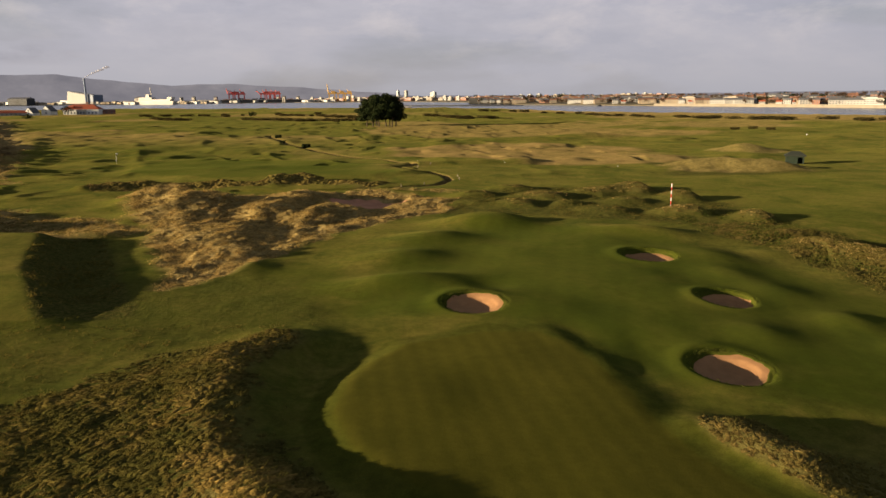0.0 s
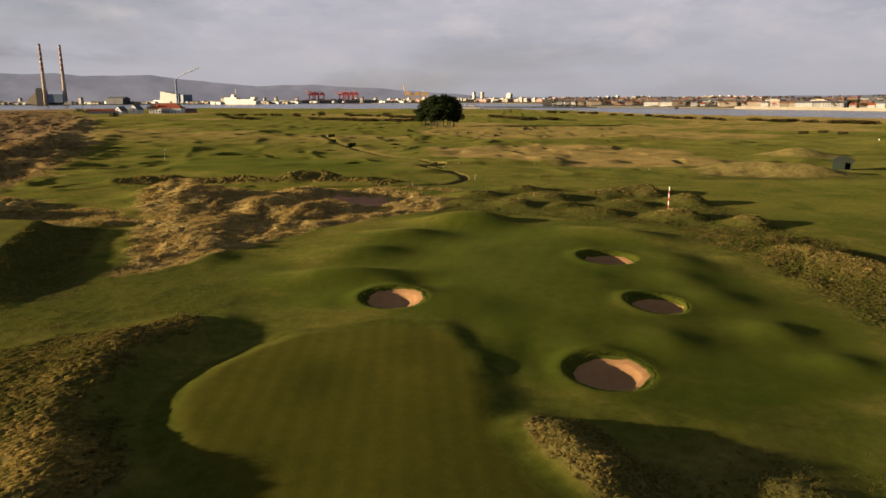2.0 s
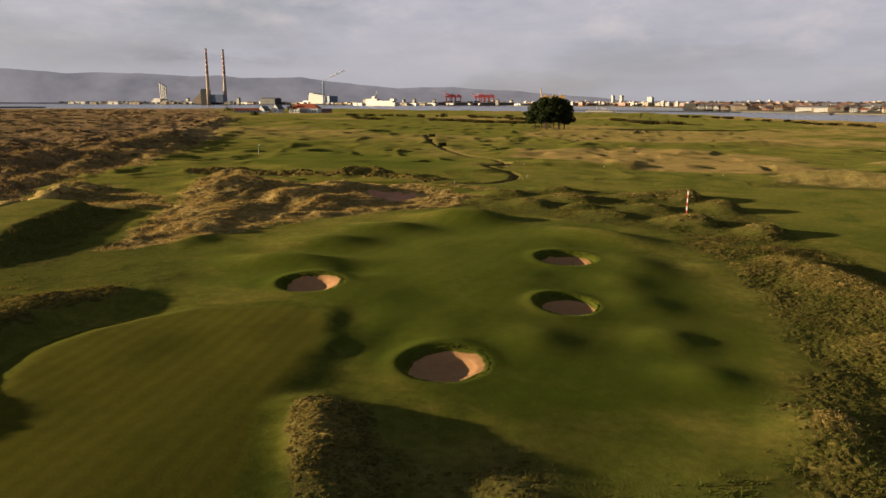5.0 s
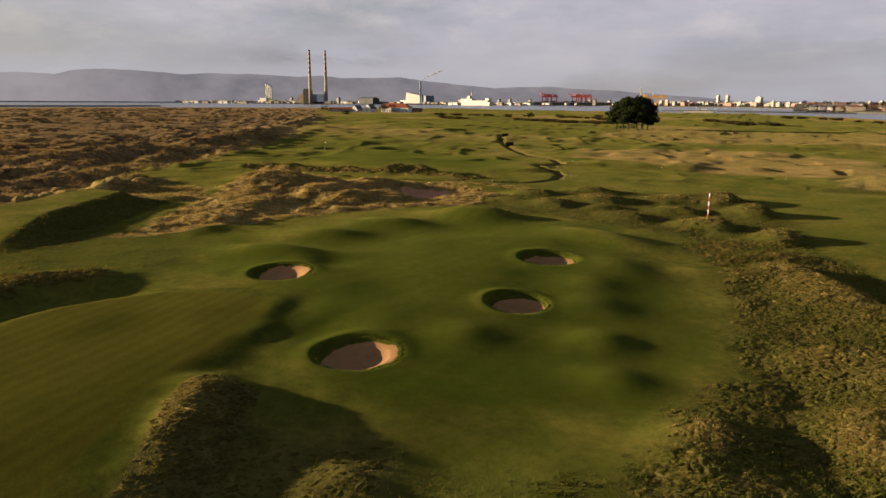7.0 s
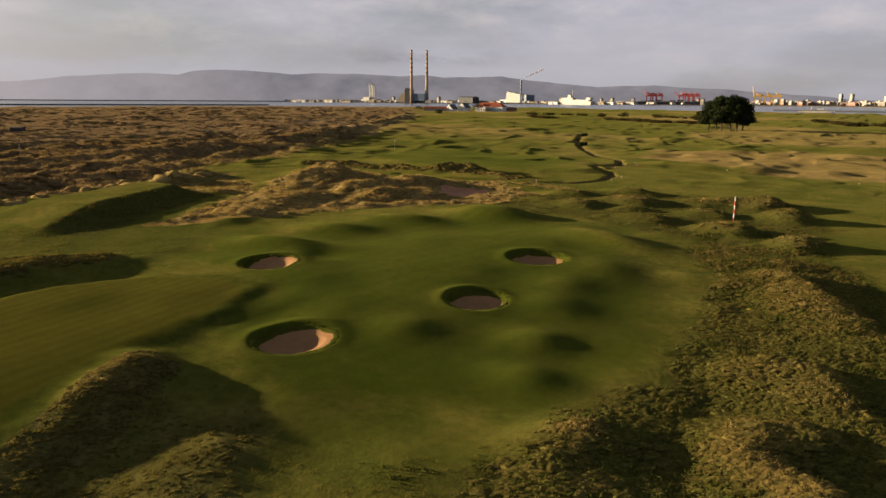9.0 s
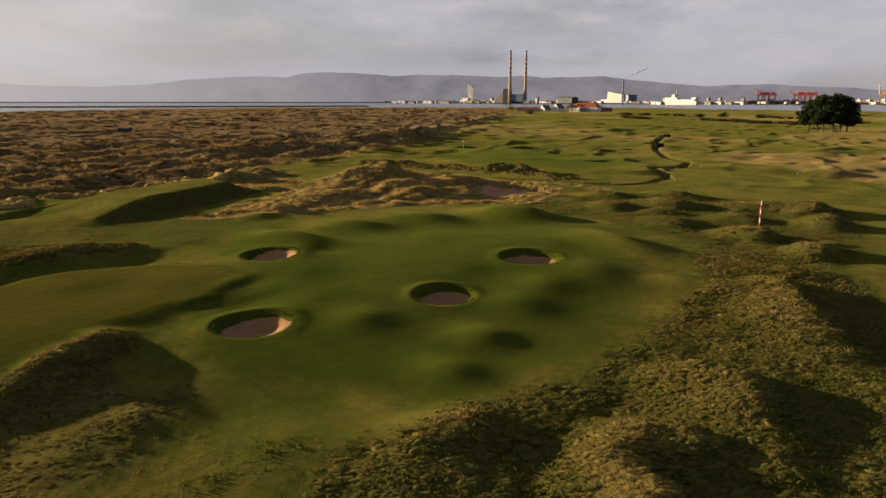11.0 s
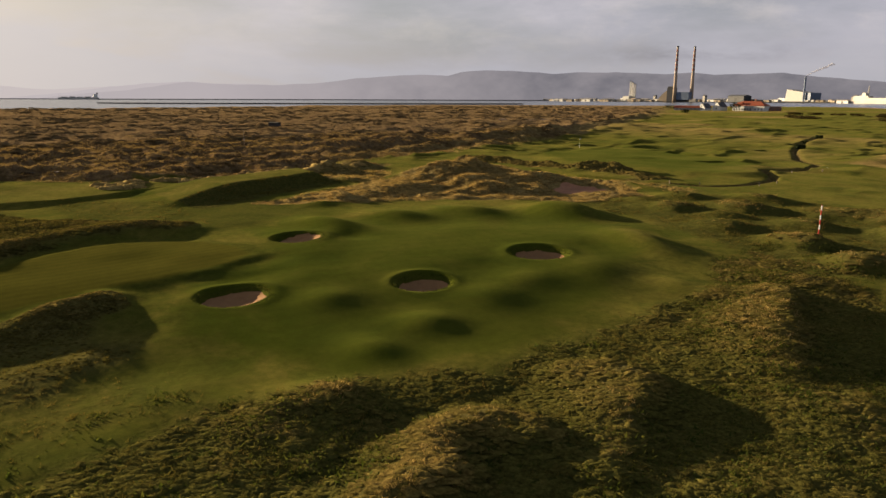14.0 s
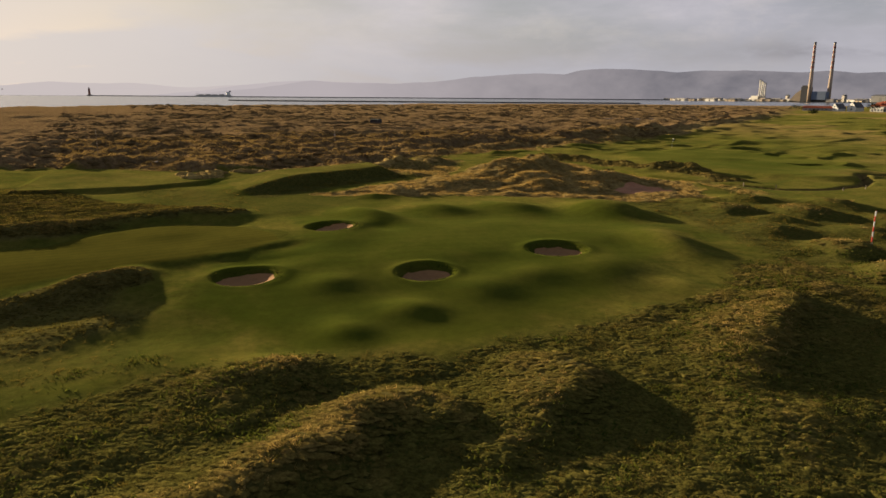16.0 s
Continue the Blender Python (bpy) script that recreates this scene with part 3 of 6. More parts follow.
    # uncut rough
    r1 = smooth(inside(x, y, [(43, 12), (37, 20), (33.8, 26), (33, 31.6), (32.6, 35.4), (34.3, 40.2), (37.3, 46), (37.0, 54), (35.5, 62), (34, 72), (30, 79), (33, 86), (45, 80), (52, 66), (160, 30), (150, 0)]) + wob * 0.9, -1.2, 2.6)
    r2 = smooth(inside(x, y, [(-60, 5), (-45, 22), (-25, 33), (-22, 35.3), (-20, 39), (-17, 41.2), (-13, 42.8), (-11.5, 40), (-11, 37), (-10.3, 33), (-9.4, 28), (-7.5, 22), (-5, 8)]) + wob * 1.5, -1.0, 2.2)
    r3 = smooth(inside(x, y, [(-2, 92), (4, 115), (20, 122), (36, 122), (42, 104), (43, 84), (36, 78), (28, 84), (14, 90)]) + wob * 1.2, -1.5, 2) * 0.75
    side = smooth(inside(x, y, [(-31.0, 46.0), (-38.6, 58.0), (-45.3, 73.8), (-52, 75), (-68, 92), (-66, 100), (-46, 90), (-38.5, 76), (-28.5, 57), (-23.5, 48)]) + wob * 0.5, -0.6, 0.8)
    east = smooth(inside(x, y, [(48, 140), (52, 172), (66, 182), (84, 160), (78, 142)]) + wob, -2, 2) * 0.8
    z["side"] = side
    # turf between tee and west bank darkened with rough colour, in place of shade
    dimmed_turf = 0.4 * smooth(inside(x, y, [(-48, 28), (-41, 38), (-34, 48), (-31, 58), (-24, 66), (-14, 58), (-9, 46), (-16, 42), (-24, 34)]) + wob, -2, 3)
    # turf east of the low bank mixed darker and browner as well
    dimmed_turf = np.maximum(dimmed_turf, 0.36 * smooth(inside(x, y, [(23, 28), (33, 31), (34, 24), (42, 10), (27, 8)]) + wob * 1.2, -1.5, 2.5))
    z["rough"] = np.clip(np.maximum.reduce([r1, r2, r3, dimmed_turf, ga, gb * 0.9, low * 0.7, side, east, 0.9 * behind]), 0, 1) * (1 - z["tee"])
    # dry flats among the far fairways
    o1 = smooth(inside(x, y, [(-16, 205), (-12, 240), (20, 262), (70, 240), (64, 176), (48, 166), (28, 172), (6, 186)]) + far_wob * 1.2, -3, 6)
    o2 = smooth(inside(x, y, [(-8, 300), (0, 360), (80, 380), (140, 330), (90, 290), (40, 290)]) + far_wob * 1.5, -4, 8) * 0.75
    o3 = 0.3 * smooth(9 - ditch + far_wob * 1.6, -3, 9) * smooth(y, 140, 170) * smooth(-x, -5, 3)
    o4 = smooth(value_noise(x, y, 60.0, 5) + 0.4 * value_noise(x, y, 17.0, 6), 0.05, 0.5) * smooth(y, 230, 330) * (1 - heath) * 0.7
    o5 = smooth(inside(x, y, [(640, 60), (372, 560), (182, 800), (116, 1062), (90, 900), (130, 700), (220, 520), (330, 330)]) + far_wob * 3, -10, 15)
    o6 = 0.08 * smooth(inside(x, y, [(15, 30), (24, 33), (32, 36), (35, 26), (38, 12), (18, 8)]) + wob, -2, 3)
    z["ochre"] = np.clip(np.maximum.reduce([o6, o1, o2, o3, o4, o5 * 0.9, 0.12 * tee]), 0, 1) * (1 - heath)
    z["red"] = smooth(inside(x, y, [(-18, 102.5), (-19, 109), (-13, 112.5), (-6.5, 111), (-5.5, 106), (-9.5, 102), (-14, 101)]) + wob * 0.6, -0.4, 0.5)
    z["beach"] = smooth(18 - inside(x, y, ISLAND) + far_wob, -8, 10)
    return z


def land_height(x, y, z=None, sunk=False):
    x, y = np.asarray(x, float), np.asarray(y, float)
    z = z or zones(x, y)
    h = 0.45 - 1.12 * smooth(x, 2, 34) * (1 - 0.75 * smooth(y, 62, 88)) - 1.4 * smooth(y, 105, 215)
    h += 0.14 * value_noise(x, y, 14.0, 7) + 0.07 * value_noise(x, y, 5.0, 8)
    # round the green
    h += hump(x, y, -4.6, 56.3, 0.95, 5.2, 2.6, 8) + hump(x, y, -5.0, 66.0, 0.75, 4.6, 3.0, 20) + hump(x, y, -2.6, 75.0, 0.85, 4.8, 3.2, 30)
    h += hump(x, y, 5.0, 84.6, 1.45, 6.0, 3.8, 0, 1.3) + hump(x, y, 22.5, 78.2, 0.85, 6.5, 2.6, -12) + hump(x, y, 26.6, 67.0, 0.5, 4.2, 3.6)
    h += hump(x, y, 27.2, 54.4, 0.4, 2.9, 2.8) + hump(x, y, 28.9, 47.3, 0.45, 2.3, 2.2) + hump(x, y, 31.0, 41.6, 0.42, 2.4, 2.0)
    h += hump(x, y, 20.8, 43.8, 0.28, 2.2) + hump(x, y, 3.0, 55.6, -0.25, 2.2, 1.8) + hump(x, y, 25.4, 60.2, 0.3, 3.0)
    # the green stands a little proud, with a hollow along its west side and a fall on its east
    edge = inside(x, y, GREEN)
    h -= 0.42 * smooth(edge, 0.6, -1.8) * smooth(edge, -6.5, -2.5) * smooth(-x, -4, 3) * smooth(44 - y, -1, 4)
    h -= 0.25 * smooth(edge, 0.9, -2.6) * smooth(edge, -9.0, -2.6) * smooth(x, 4.5, 8.5) * smooth(y, 24, 32) * smooth(48 - y, -1, 6) * (1 + 0.35 * value_noise(x, y, 3.0, 68))
    h += 0.16 * smooth(value_noise(x, y, 4.0, 67), -0.6, 0.6) * np.exp(-((edge + 0.4) / 1.3) ** 2) * smooth(x, 4.0, 7.5) * smooth(y, 30, 34)
    # the ground swells under the far pot bunkers
    h += hump(x, y, 18.5, 61.0, 0.5, 12.0, 19.0, 0, 1.2) + hump(x, y, 1.2, 51.5, 0.32, 5.0, 4.5) + hump(x, y, 22.0, 52.0, 0.18, 5.0)
    h -= 0.4 * smooth(x, 14, 18) * smooth(31 - x, 0, 6) * smooth(33 - y, 0, 4) * smooth(y, 14, 20)
    # long banks beside it
    h += bank(x, y, BANK_WEST, 2.4, 2.6, 1.2, 0.7) + 0.25 * smooth(inside(x, y, [(-40, 18), (-25, 32), (-20, 38), (-14, 40), (-12, 30), (-10, 20), (-9, 8), (-38, 8)]), -2, 3)
    h += bank(x, y, BANK_GREEN, 1.9, 1.4, 1.1, 0.7) + bank(x, y, BANK_LOW, 3.2, 1.9, 1.1, 1.2)
    # the straw hill and what lies behind it
    wx, wy = x + 1.6 * value_noise(x, y, 7.0, 45) + 0.6 * value_noise(x, y, 2.4, 46), y + 1.6 * value_noise(x, y, 7.0, 47) + 0.6 * value_noise(x, y, 2.4, 48)
    h += mound(wx, wy, -32.5, 96.0, 2.4, 9.0, 3.2, 6.0, 25, 1.2) + mound(wx, wy, -24.0, 94.0, 1.9, 4.0, 3.2, 5.0, 20, 1.3) + mound(wx, wy, -17.0, 90.5, 1.0, 4.0, 3.0, 4.0, 10, 1.3)
    h += mound(wx, wy, -27.0, 77.0, 0.9, 6.0, 4.0, 10.0, 20, 1.1) + mound(wx, wy, -43.0, 106.0, 1.7, 7.0, 3.5, 6.0, 25, 1.2) + mound(wx, wy, -21.0, 66.0, 0.45, 3.0, 2.2, 6.0, 25) + mound(wx, wy, -22.5, 105.0, 1.2, 4.0, 2.6, 5.0)
    h += bank(wx, wy, [(-47, 110, 0.5), (-40, 104.5, 0.9), (-33, 100.8, 1.35), (-27, 100, 0.95), (-21.5, 104.5, 0.8), (-18.5, 109, 0.6)], 3.0, 5.0, 1.1)
    bumpy = 0.75 + 0.6 * value_noise(x, y, 5.0, 64) + 0.3 * value_noise(x, y, 2.2, 65)
    h += bank(wx, wy, [(-62, 122, 0.8), (-50, 127.5, 1.1), (-38, 127, 1.1), (-27, 130.5, 1.8), (-21, 128.5, 1.3), (-14, 127, 0.7), (-8, 128, 0.4)], 3.0, 3.0) * np.clip(bumpy, 0.6, 1.2) + hump(x, y, -7, 120, 0.4, 6, 2.2)
    h += hump(x, y, -12.0, 114.5, 0.9, 6.5, 1.6) + hump(x, y, -9.5, 99.5, -0.55, 5.0, 4.5) - 1.15 * smooth(inside(x, y, [(-18, 102.5), (-19, 109), (-13, 112.5), (-6.5, 111), (-5.5, 106), (-9.5, 102), (-14, 101)]), -1.2, 1.6)
    h += rough_mounds(x, y)
    # tees
    h += 1.45 * smooth(inside(x, y, TEE), -3.8, 0.1) * smooth(y, 40, 57) + 0.55 * smooth(inside(x, y, TEE_BACK), -2.0, 0.2) * (1 - smooth(inside(x, y, TEE), -2.6, 0.2))
    h += mound(wx, wy, -55.5, 84.5, 1.5, 5.0, 3.0, 4.0, 20) + mound(wx, wy, -42.5, 79.0, 0.9, 4.0, 3.0, 3.0, 20) + mound(wx, wy, -64.0, 92.0, 1.2, 5.0, 3.0, 4.0)
    # far mounds
    h += hump(x, y, 62.0, 157.0, 2.6, 9.0, 6.0, -15) + hump(x, y, 73.0, 151.0, 2.1, 8.0, 4.5, -10) + hump(x, y, 96.0, 214.0, 2.4, 9.0, 6.0) + hump(x, y, 60.0, 191.0, 0.9, 10.0, 5.0)
    h += hump(x, y, 40.0, 284.0, 1.0, 22.0, 10.0) + hump(x, y, 66.0, 300.0, 1.4, 14.0, 8.0)
    rolling = smooth(y, 130, 190) * (1 - z["heath"])
    h += rolling * (0.9 * np.maximum(value_noise(x, y, 17.0, 9), 0) ** 1.5 + 0.35 * value_noise(x, y, 60.0, 10))
    h += rolling * 0.55 * smooth(value_noise(x, y, 9.0, 21) * value_noise(x, y, 31.0, 22), 0.2, 0.5) - rolling * 0.45 * smooth(value_noise(x, y, 7.0, 57) * value_noise(x, y, 26.0, 58), 0.28, 0.45)
    roll = smooth(y, 132, 150) * (1 - smooth(y, 360, 460)) * (1 - z["heath"]) * smooth(60 - x, 0, 60)
    h += roll * (1.1 * np.maximum(0.35 - np.abs(value_noise(x + 0.4 * y, y * 0.6, 13.0, 81)), 0) + 0.5 * np.maximum(value_noise(x, y * 0.7, 6.5, 82), 0) * smooth(value_noise(x, y, 28.0, 83), -0.2, 0.4)) * smooth(-inside(x, y, [(-70, 152), (-46, 138), (-14, 139), (-8, 150), (-22, 176), (-58, 190), (-78, 184)]), -3, 3)
    h += 0.5 * smooth(inside(x, y, [(-70, 152), (-46, 138), (-14, 139), (-8, 150), (-22, 176), (-58, 190), (-78, 184)]), -5, 2)
    # dunes in the west
    d = smooth(heath_edge(y) - x + value_noise(x, y, 5.0, 1) * 2.5, -1.5, 4.0)
    bx, by = x + 2.2 * value_noise(x, y, 9.0, 52), y + 2.2 * value_noise(x, y, 9.0, 53)
    u, v = 0.83 * bx + 0.56 * by, -0.56 * bx + 0.83 * by
    lumps = 0.75 * np.abs(value_noise(u, v * 0.6, 14.0, 11)) + 0.6 * np.abs(value_noise(u * 0.6, v, 5.5, 12)) + 0.3 * np.abs(value_noise(bx * 0.6, by, 2.6, 19))
    near = smooth(120 - np.abs(x - heath_edge(y) + 30), 0, 110)
    h += d * (2.6 * (0.72 - lumps) * near + 1.1 * (0.5 - lumps) * (1 - near) + 0.35 * value_noise(x, y, 1.9, 13) * near + 0.6 * value_noise(bx, by, 24.0, 54) - 0.1)
    h += (1 - d) * 0.9 * smooth(heath_edge(y) + 26 - x, 0, 24) * smooth(y, 92, 118) * np.maximum(0.5 - np.abs(value_noise(bx, by, 7.0, 55)) - 0.5 * np.abs(value_noise(x, y, 19.0, 56)), 0) * 2
    h += ridge(x, y, -106, 104, -148, 224, 1.9, 7, 6) * d + ridge(x, y, -74, 58, -94, 97, 1.4, 4, 3) * (0.6 + 0.6 * value_noise(x, y, 6.0, 14))
    h += ridge(x, y, -118, 166, -330, 535, 2.0, 8, 6) * (0.8 + 0.5 * value_noise(x, y, 20.0, 15))
    # tussocks
    crag = np.abs(value_noise(x + 0.8 * value_noise(x, y, 5.0, 26), y * 0.8, 6.5, 24)) + 0.45 * np.abs(value_noise(x, y, 2.6, 25))
    tuft = 0.5 * value_noise(x, y, 1.5, 16) + 0.32 * value_noise(x, y, 0.75, 17) + 0.5 * np.abs(value_noise(x, y, 3.4, 18)) - 0.18
    sw, sv = 0.83 * x + 0.56 * y, -0.56 * x + 0.83 * y
    streak = np.abs(value_noise(sw * 0.35 + 0.7 * value_noise(x, y, 6.0, 49), sv, 2.2, 50)) + 0.5 * np.abs(value_noise(sw * 0.5, sv, 0.9, 51))
    h += (0.9 * (0.45 - crag) + 0.42 * (0.4 - streak)) * z["straw"] * smooth(y, 50, 60) * (1 - z["red"]) * (1 - z["heath"])
    h += 0.05 * (0.5 - np.abs(value_noise(sw * 0.6, sv, 0.7, 72)) - 0.6 * np.abs(value_noise(sw * 0.7, sv, 0.35, 73))) * z["rough"]
    h += tuft * (0.1 * z["straw"] * smooth(y, 50, 60) + 0.11 * np.maximum(z["rough"] * (1 - 0.5 * z["side"]), z["straw"] * (1 - smooth(y, 50, 60)))) * (1 - z["red"])
    h -= 0.95 * np.exp(-(near_line(x, y, DITCH) / 0.62) ** 4) * smooth(y, 118, 124) + 0.7 * np.exp(-(near_line(x, y, BURN) / 0.9) ** 4)
    for b in BUNKERS:
        r, a = bowl(x, y, b)
        h += dig(r, a, b[5], b[6]) - (0.35 * (1 - smooth(r, 0.85, 1.02)) + 0.04 * (1 - smooth(r, 1.04, 1.14)) if sunk else 0.0)
    # the beach and the sea bed
    shore = inside(x, y, ISLAND)
    k = smooth(shore, -30, 34)
    return h * k + (-5.5) * (1 - k)


def height_at(x, y):
    return float(land_height(np.array([x]), np.array([y]))[0])


def growing(start, step, rate, limit, most):
    out, v = [], start
    while v < limit:
        v += step
        step = min(step * rate, most)
        out.append(v)
    return out


def build_ground():
    left = [-v for v in growing(18, 0.25, 1.0085, 520, 5)]
    left += [-v for v in growing(-left[-1], 10, 1.12, 4700, 400)]
    xs = left[::-1] + list(np.arange(-18, 52, 0.28)) + growing(52, 0.25, 1.035, 4700, 300)
    back = [-v for v in growing(-16, 0.3, 1.08, 4700, 500)]
    ahead = growing(100, 0.25, 1.011, 560, 7)
    ys = back[::-1] + list(np.arange(16, 100, 0.27)) + ahead + growing(ahead[-1], 10, 1.12, 4700, 400)
    xs, ys = np.array(xs), np.array(ys)
    gx, gy = np.meshgrid(xs, ys)
    gx, gy = gx.ravel(), gy.ravel()
    z = zones(gx, gy)
    gz = land_height(gx, gy, z, True)
    nx, ny = len(xs), len(ys)
    i = np.arange(nx - 1)[None, :] + nx * np.arange(ny - 1)[:, None]
    quads = np.stack([i, i + 1, i + 1 + nx, i + nx], -1).reshape(-1, 4)
    me = bpy.data.meshes.new("ground")
    me.vertices.add(len(gx))
    me.vertices.foreach_set("co", np.stack([gx, gy, gz], 1).astype(np.float32).ravel())
    me.loops.add(quads.size)
    me.loops.foreach_set("vertex_index", quads.astype(np.int32).ravel())
    me.polygons.add(len(quads))
    me.polygons.foreach_set("loop_start", np.arange(0, quads.size, 4, dtype=np.int32))
    me.update(calc_edges=True)
    me.polygons.foreach_set("use_smooth", np.ones(len(quads), bool))
    one = np.ones_like(gx)
    for name, cols in (("zone_a", ("straw", "mown", "heath")), ("zone_b", (None, "rough", "ochre")), ("zone_c", ("green", "collar", "crest"))):
        at = me.attributes.new(name, "FLOAT_COLOR", "POINT")
        data = [z[c] if c else np.maximum(z["red"] * 0.0, z["beach"]) for c in cols] + [one]
        at.data.foreach_set("color", np.stack(data, 1).astype(np.float32).ravel())
    me.materials.append(TURF)
    ob = new("ground", me)
    return tagged(ob, "rolling links turf with mown greens, dry rough and heathy dunes", "ground", kind="structure")


def flat_sheet(name, corners, level, mat, label, category, kind="structure"):
    me = bpy.data.meshes.new(name)
    me.from_pydata([(x, y, level) for x, y in corners], [], [list(range(len(corners)))])
    me.materials.append(mat)
    return tagged(new(name, me), label, category, kind=kind)


ground = build_ground()
ring = [(4750 * math.cos(a * math.pi / 48), 4750 * math.sin(a * math.pi / 48)) for a in range(96)]
flat_sheet("water", ring, SEA, WATER, "grey sea and lagoon with small ripples under a low sun", "water")


def surface_patch(name, cx, cy, shape, mat, label, category, lift=0.04, rings=14, spokes=56, sink=0.12):
    """A sheet that lies in a hollow of the land: shape(angle) gives its reach; the rim dips under the turf."""
    vs, fs = [], []
    ang = np.arange(spokes) * 2 * math.pi / spokes
    reach = np.array([shape(a) for a in ang])
    for k in range(rings + 1):
        f = k / rings
        px, py = cx + reach[:, 0] * f, cy + reach[:, 1] * f
        pz = land_height(px, py) + (lift if k < rings else -sink)
        vs += list(zip(px, py, pz))
    for k in range(rings):
        for s in range(spokes):
            n = (s + 1) % spokes
            fs.append((k * spokes + s, (k + 1) * spokes + s, (k + 1) * spokes + n, k * spokes + n))
    me = bpy.data.meshes.new(name)
    me.from_pydata(vs, [], fs)
    me.polygons.foreach_set("use_smooth", [True] * len(fs))
    me.materials.append(mat)
    return tagged(new(name, me), label, category, kind="structure")


def polar_mesh(name, cx, cy, reach, levels, mat, zone=None):
    """A ring-shaped sheet: levels are rows of (share of reach, metres above the land)."""
    spokes = len(reach)
    vs, fs = [], []
    for f, up in levels:
        px, py = cx + reach[:, 0] * f, cy + reach[:, 1] * f
        vs += list(zip(px, py, land_height(px, py) + up))
    for k in range(len(levels) - 1):
        for s in range(spokes):
            n = (s + 1) % spokes
            fs.append((k * spokes + s, (k + 1) * spokes + s, (k + 1) * spokes + n, k * spokes + n))
    me = bpy.data.meshes.new(name)
    me.from_pydata(vs, [], fs)
    me.polygons.foreach_set("use_smooth", [True] * len(fs))
    me.materials.append(mat)
    if zone:
        for key, colour in zone.items():
            at = me.attributes.new(key, "FLOAT_COLOR", "POINT")
            at.data.foreach_set("color", np.tile(np.array(colour, np.float32), len(vs)))
    return me


for n, b in enumerate(BUNKERS):
    ang = np.arange(96) * 2 * math.pi / 96
    k = 1.0 + 0.035 * np.sin(2 * ang + n) + 0.03 * np.sin(3 * ang + 2 * n) + 0.012 * np.sin(7 * ang + n) + 0.03 * value_noise(np.cos(ang) * 5 + n * 9, np.sin(ang) * 5, 1.0, 70) + 0.015 * value_noise(np.cos(ang) * 14 + n * 9, np.sin(ang) * 14, 1.0, 71)
    c, s = math.cos(radians(b[4])), math.sin(radians(b[4]))
    u, v = b[2] * k * np.cos(ang), b[3] * k * np.sin(ang)
    reach = np.stack([u * c - v * s, u * s + v * c], 1)
    pot = new("pot_bunker")
    pot.empty_display_size = 0.2
    tagged(pot, "deep round pot bunker with pinkish sand and a turf lip", "bunker", "pot bunkers round the green")
    sand = new("sand", polar_mesh("sand", b[0], b[1], reach, [(i / 16, 0.02 * math.sin(i * 2.1)) for i in range(16)] + [(1.0, 0.0), (1.05, -0.02)], SAND))
    sand.parent = pot
    lip = new("turf_lip", polar_mesh("turf_lip", b[0], b[1], reach, [(0.998, -0.06), (0.98, 0.02), (0.99, 0.05), (1.02, 0.05), (1.06, 0.035), (1.10, 0.015), (1.14, -0.01), (1.2, -0.08)], TURF, {"zone_a": (0.0, 0.8, 0.0, 1.0), "zone_b": (0.0, 0.25, 0.0, 1.0)}))
    lip.parent = pot
    tagged(lip, "overhanging rim of green turf")


def waste(a):
    k = 1 + 0.12 * math.sin(3 * a + 1) + 0.08 * math.sin(5 * a) + 0.05 * math.sin(9 * a + 2)
    return 6.3 * k * math.cos(a), 5.2 * k * math.sin(a)


surface_patch("waste_bunker_sand", -12.2, 106.8, waste, RED_SAND, "bare reddish sand in a shallow hollow among dry grass", "bunker", 0.05, 16, 72, 0.2)


# ---- building blocks ----
def mesh_from(name, bm, mat, smooth_shade=False):
    me = bpy.data.meshes.new(name)
    bm.to_mesh(me)
    bm.free()
    if smooth_shade:
        me.polygons.foreach_set("use_smooth", [True] * len(me.polygons))
    me.materials.append(mat)
    return me


def part(name, bm, mat, parent, label="", smooth_shade=False):
    me = bm if isinstance(bm, bpy.types.Mesh) else mesh_from(name, bm, mat, smooth_shade)
    ob = new(name, me)
    ob.parent = parent
    return tagged(ob, label) if label else ob


def thing(name, x, y, z=None, turn=0.0, label="", category="", group="", kind=""):
    ob = new(name)
    ob.empty_display_size = 0.2
    ob.matrix_world = pose(x, y, height_at(x, y) if z is None else z, 0, 0, turn)
    return tagged(ob, label, category, group, kind)


def block(bm, x0, x1, y0, y1, z0, z1, taper=0.0):
    tx, ty = taper * (x1 - x0) / 2, taper * (y1 - y0) / 2
    v = [bm.verts.new(p) for p in ((x0, y0, z0), (x1, y0, z0), (x1, y1, z0), (x0, y1, z0), (x0 + tx, y0 + ty, z1), (x1 - tx, y0 + ty, z1), (x1 - tx, y1 - ty, z1), (x0 + tx, y1 - ty, z1))]
    for f in ((3, 2, 1, 0), (4, 5, 6, 7), (0, 1, 5, 4), (1, 2, 6, 5), (2, 3, 7, 6), (3, 0, 4, 7)):
        bm.faces.new([v[i] for i in f])
    return bm


def tube(bm, a, b, ra, rb, n=10, caps=True):
    a, b = Vector(a), Vector(b)
    q = (b - a).to_track_quat("Z", "Y")
    low = [bm.verts.new(a + q @ Vector((ra * math.cos(i * 2 * math.pi / n), ra * math.sin(i * 2 * math.pi / n), 0))) for i in range(n)]
    top = [bm.verts.new(b + q @ Vector((rb * math.cos(i * 2 * math.pi / n), rb * math.sin(i * 2 * math.pi / n), 0))) for i in range(n)]
    for i in range(n):
        j = (i + 1) % n
        bm.faces.new((low[i], low[j], top[j], top[i]))
    if caps:
        bm.faces.new(low[::-1])
        bm.faces.new(top)
    return bm


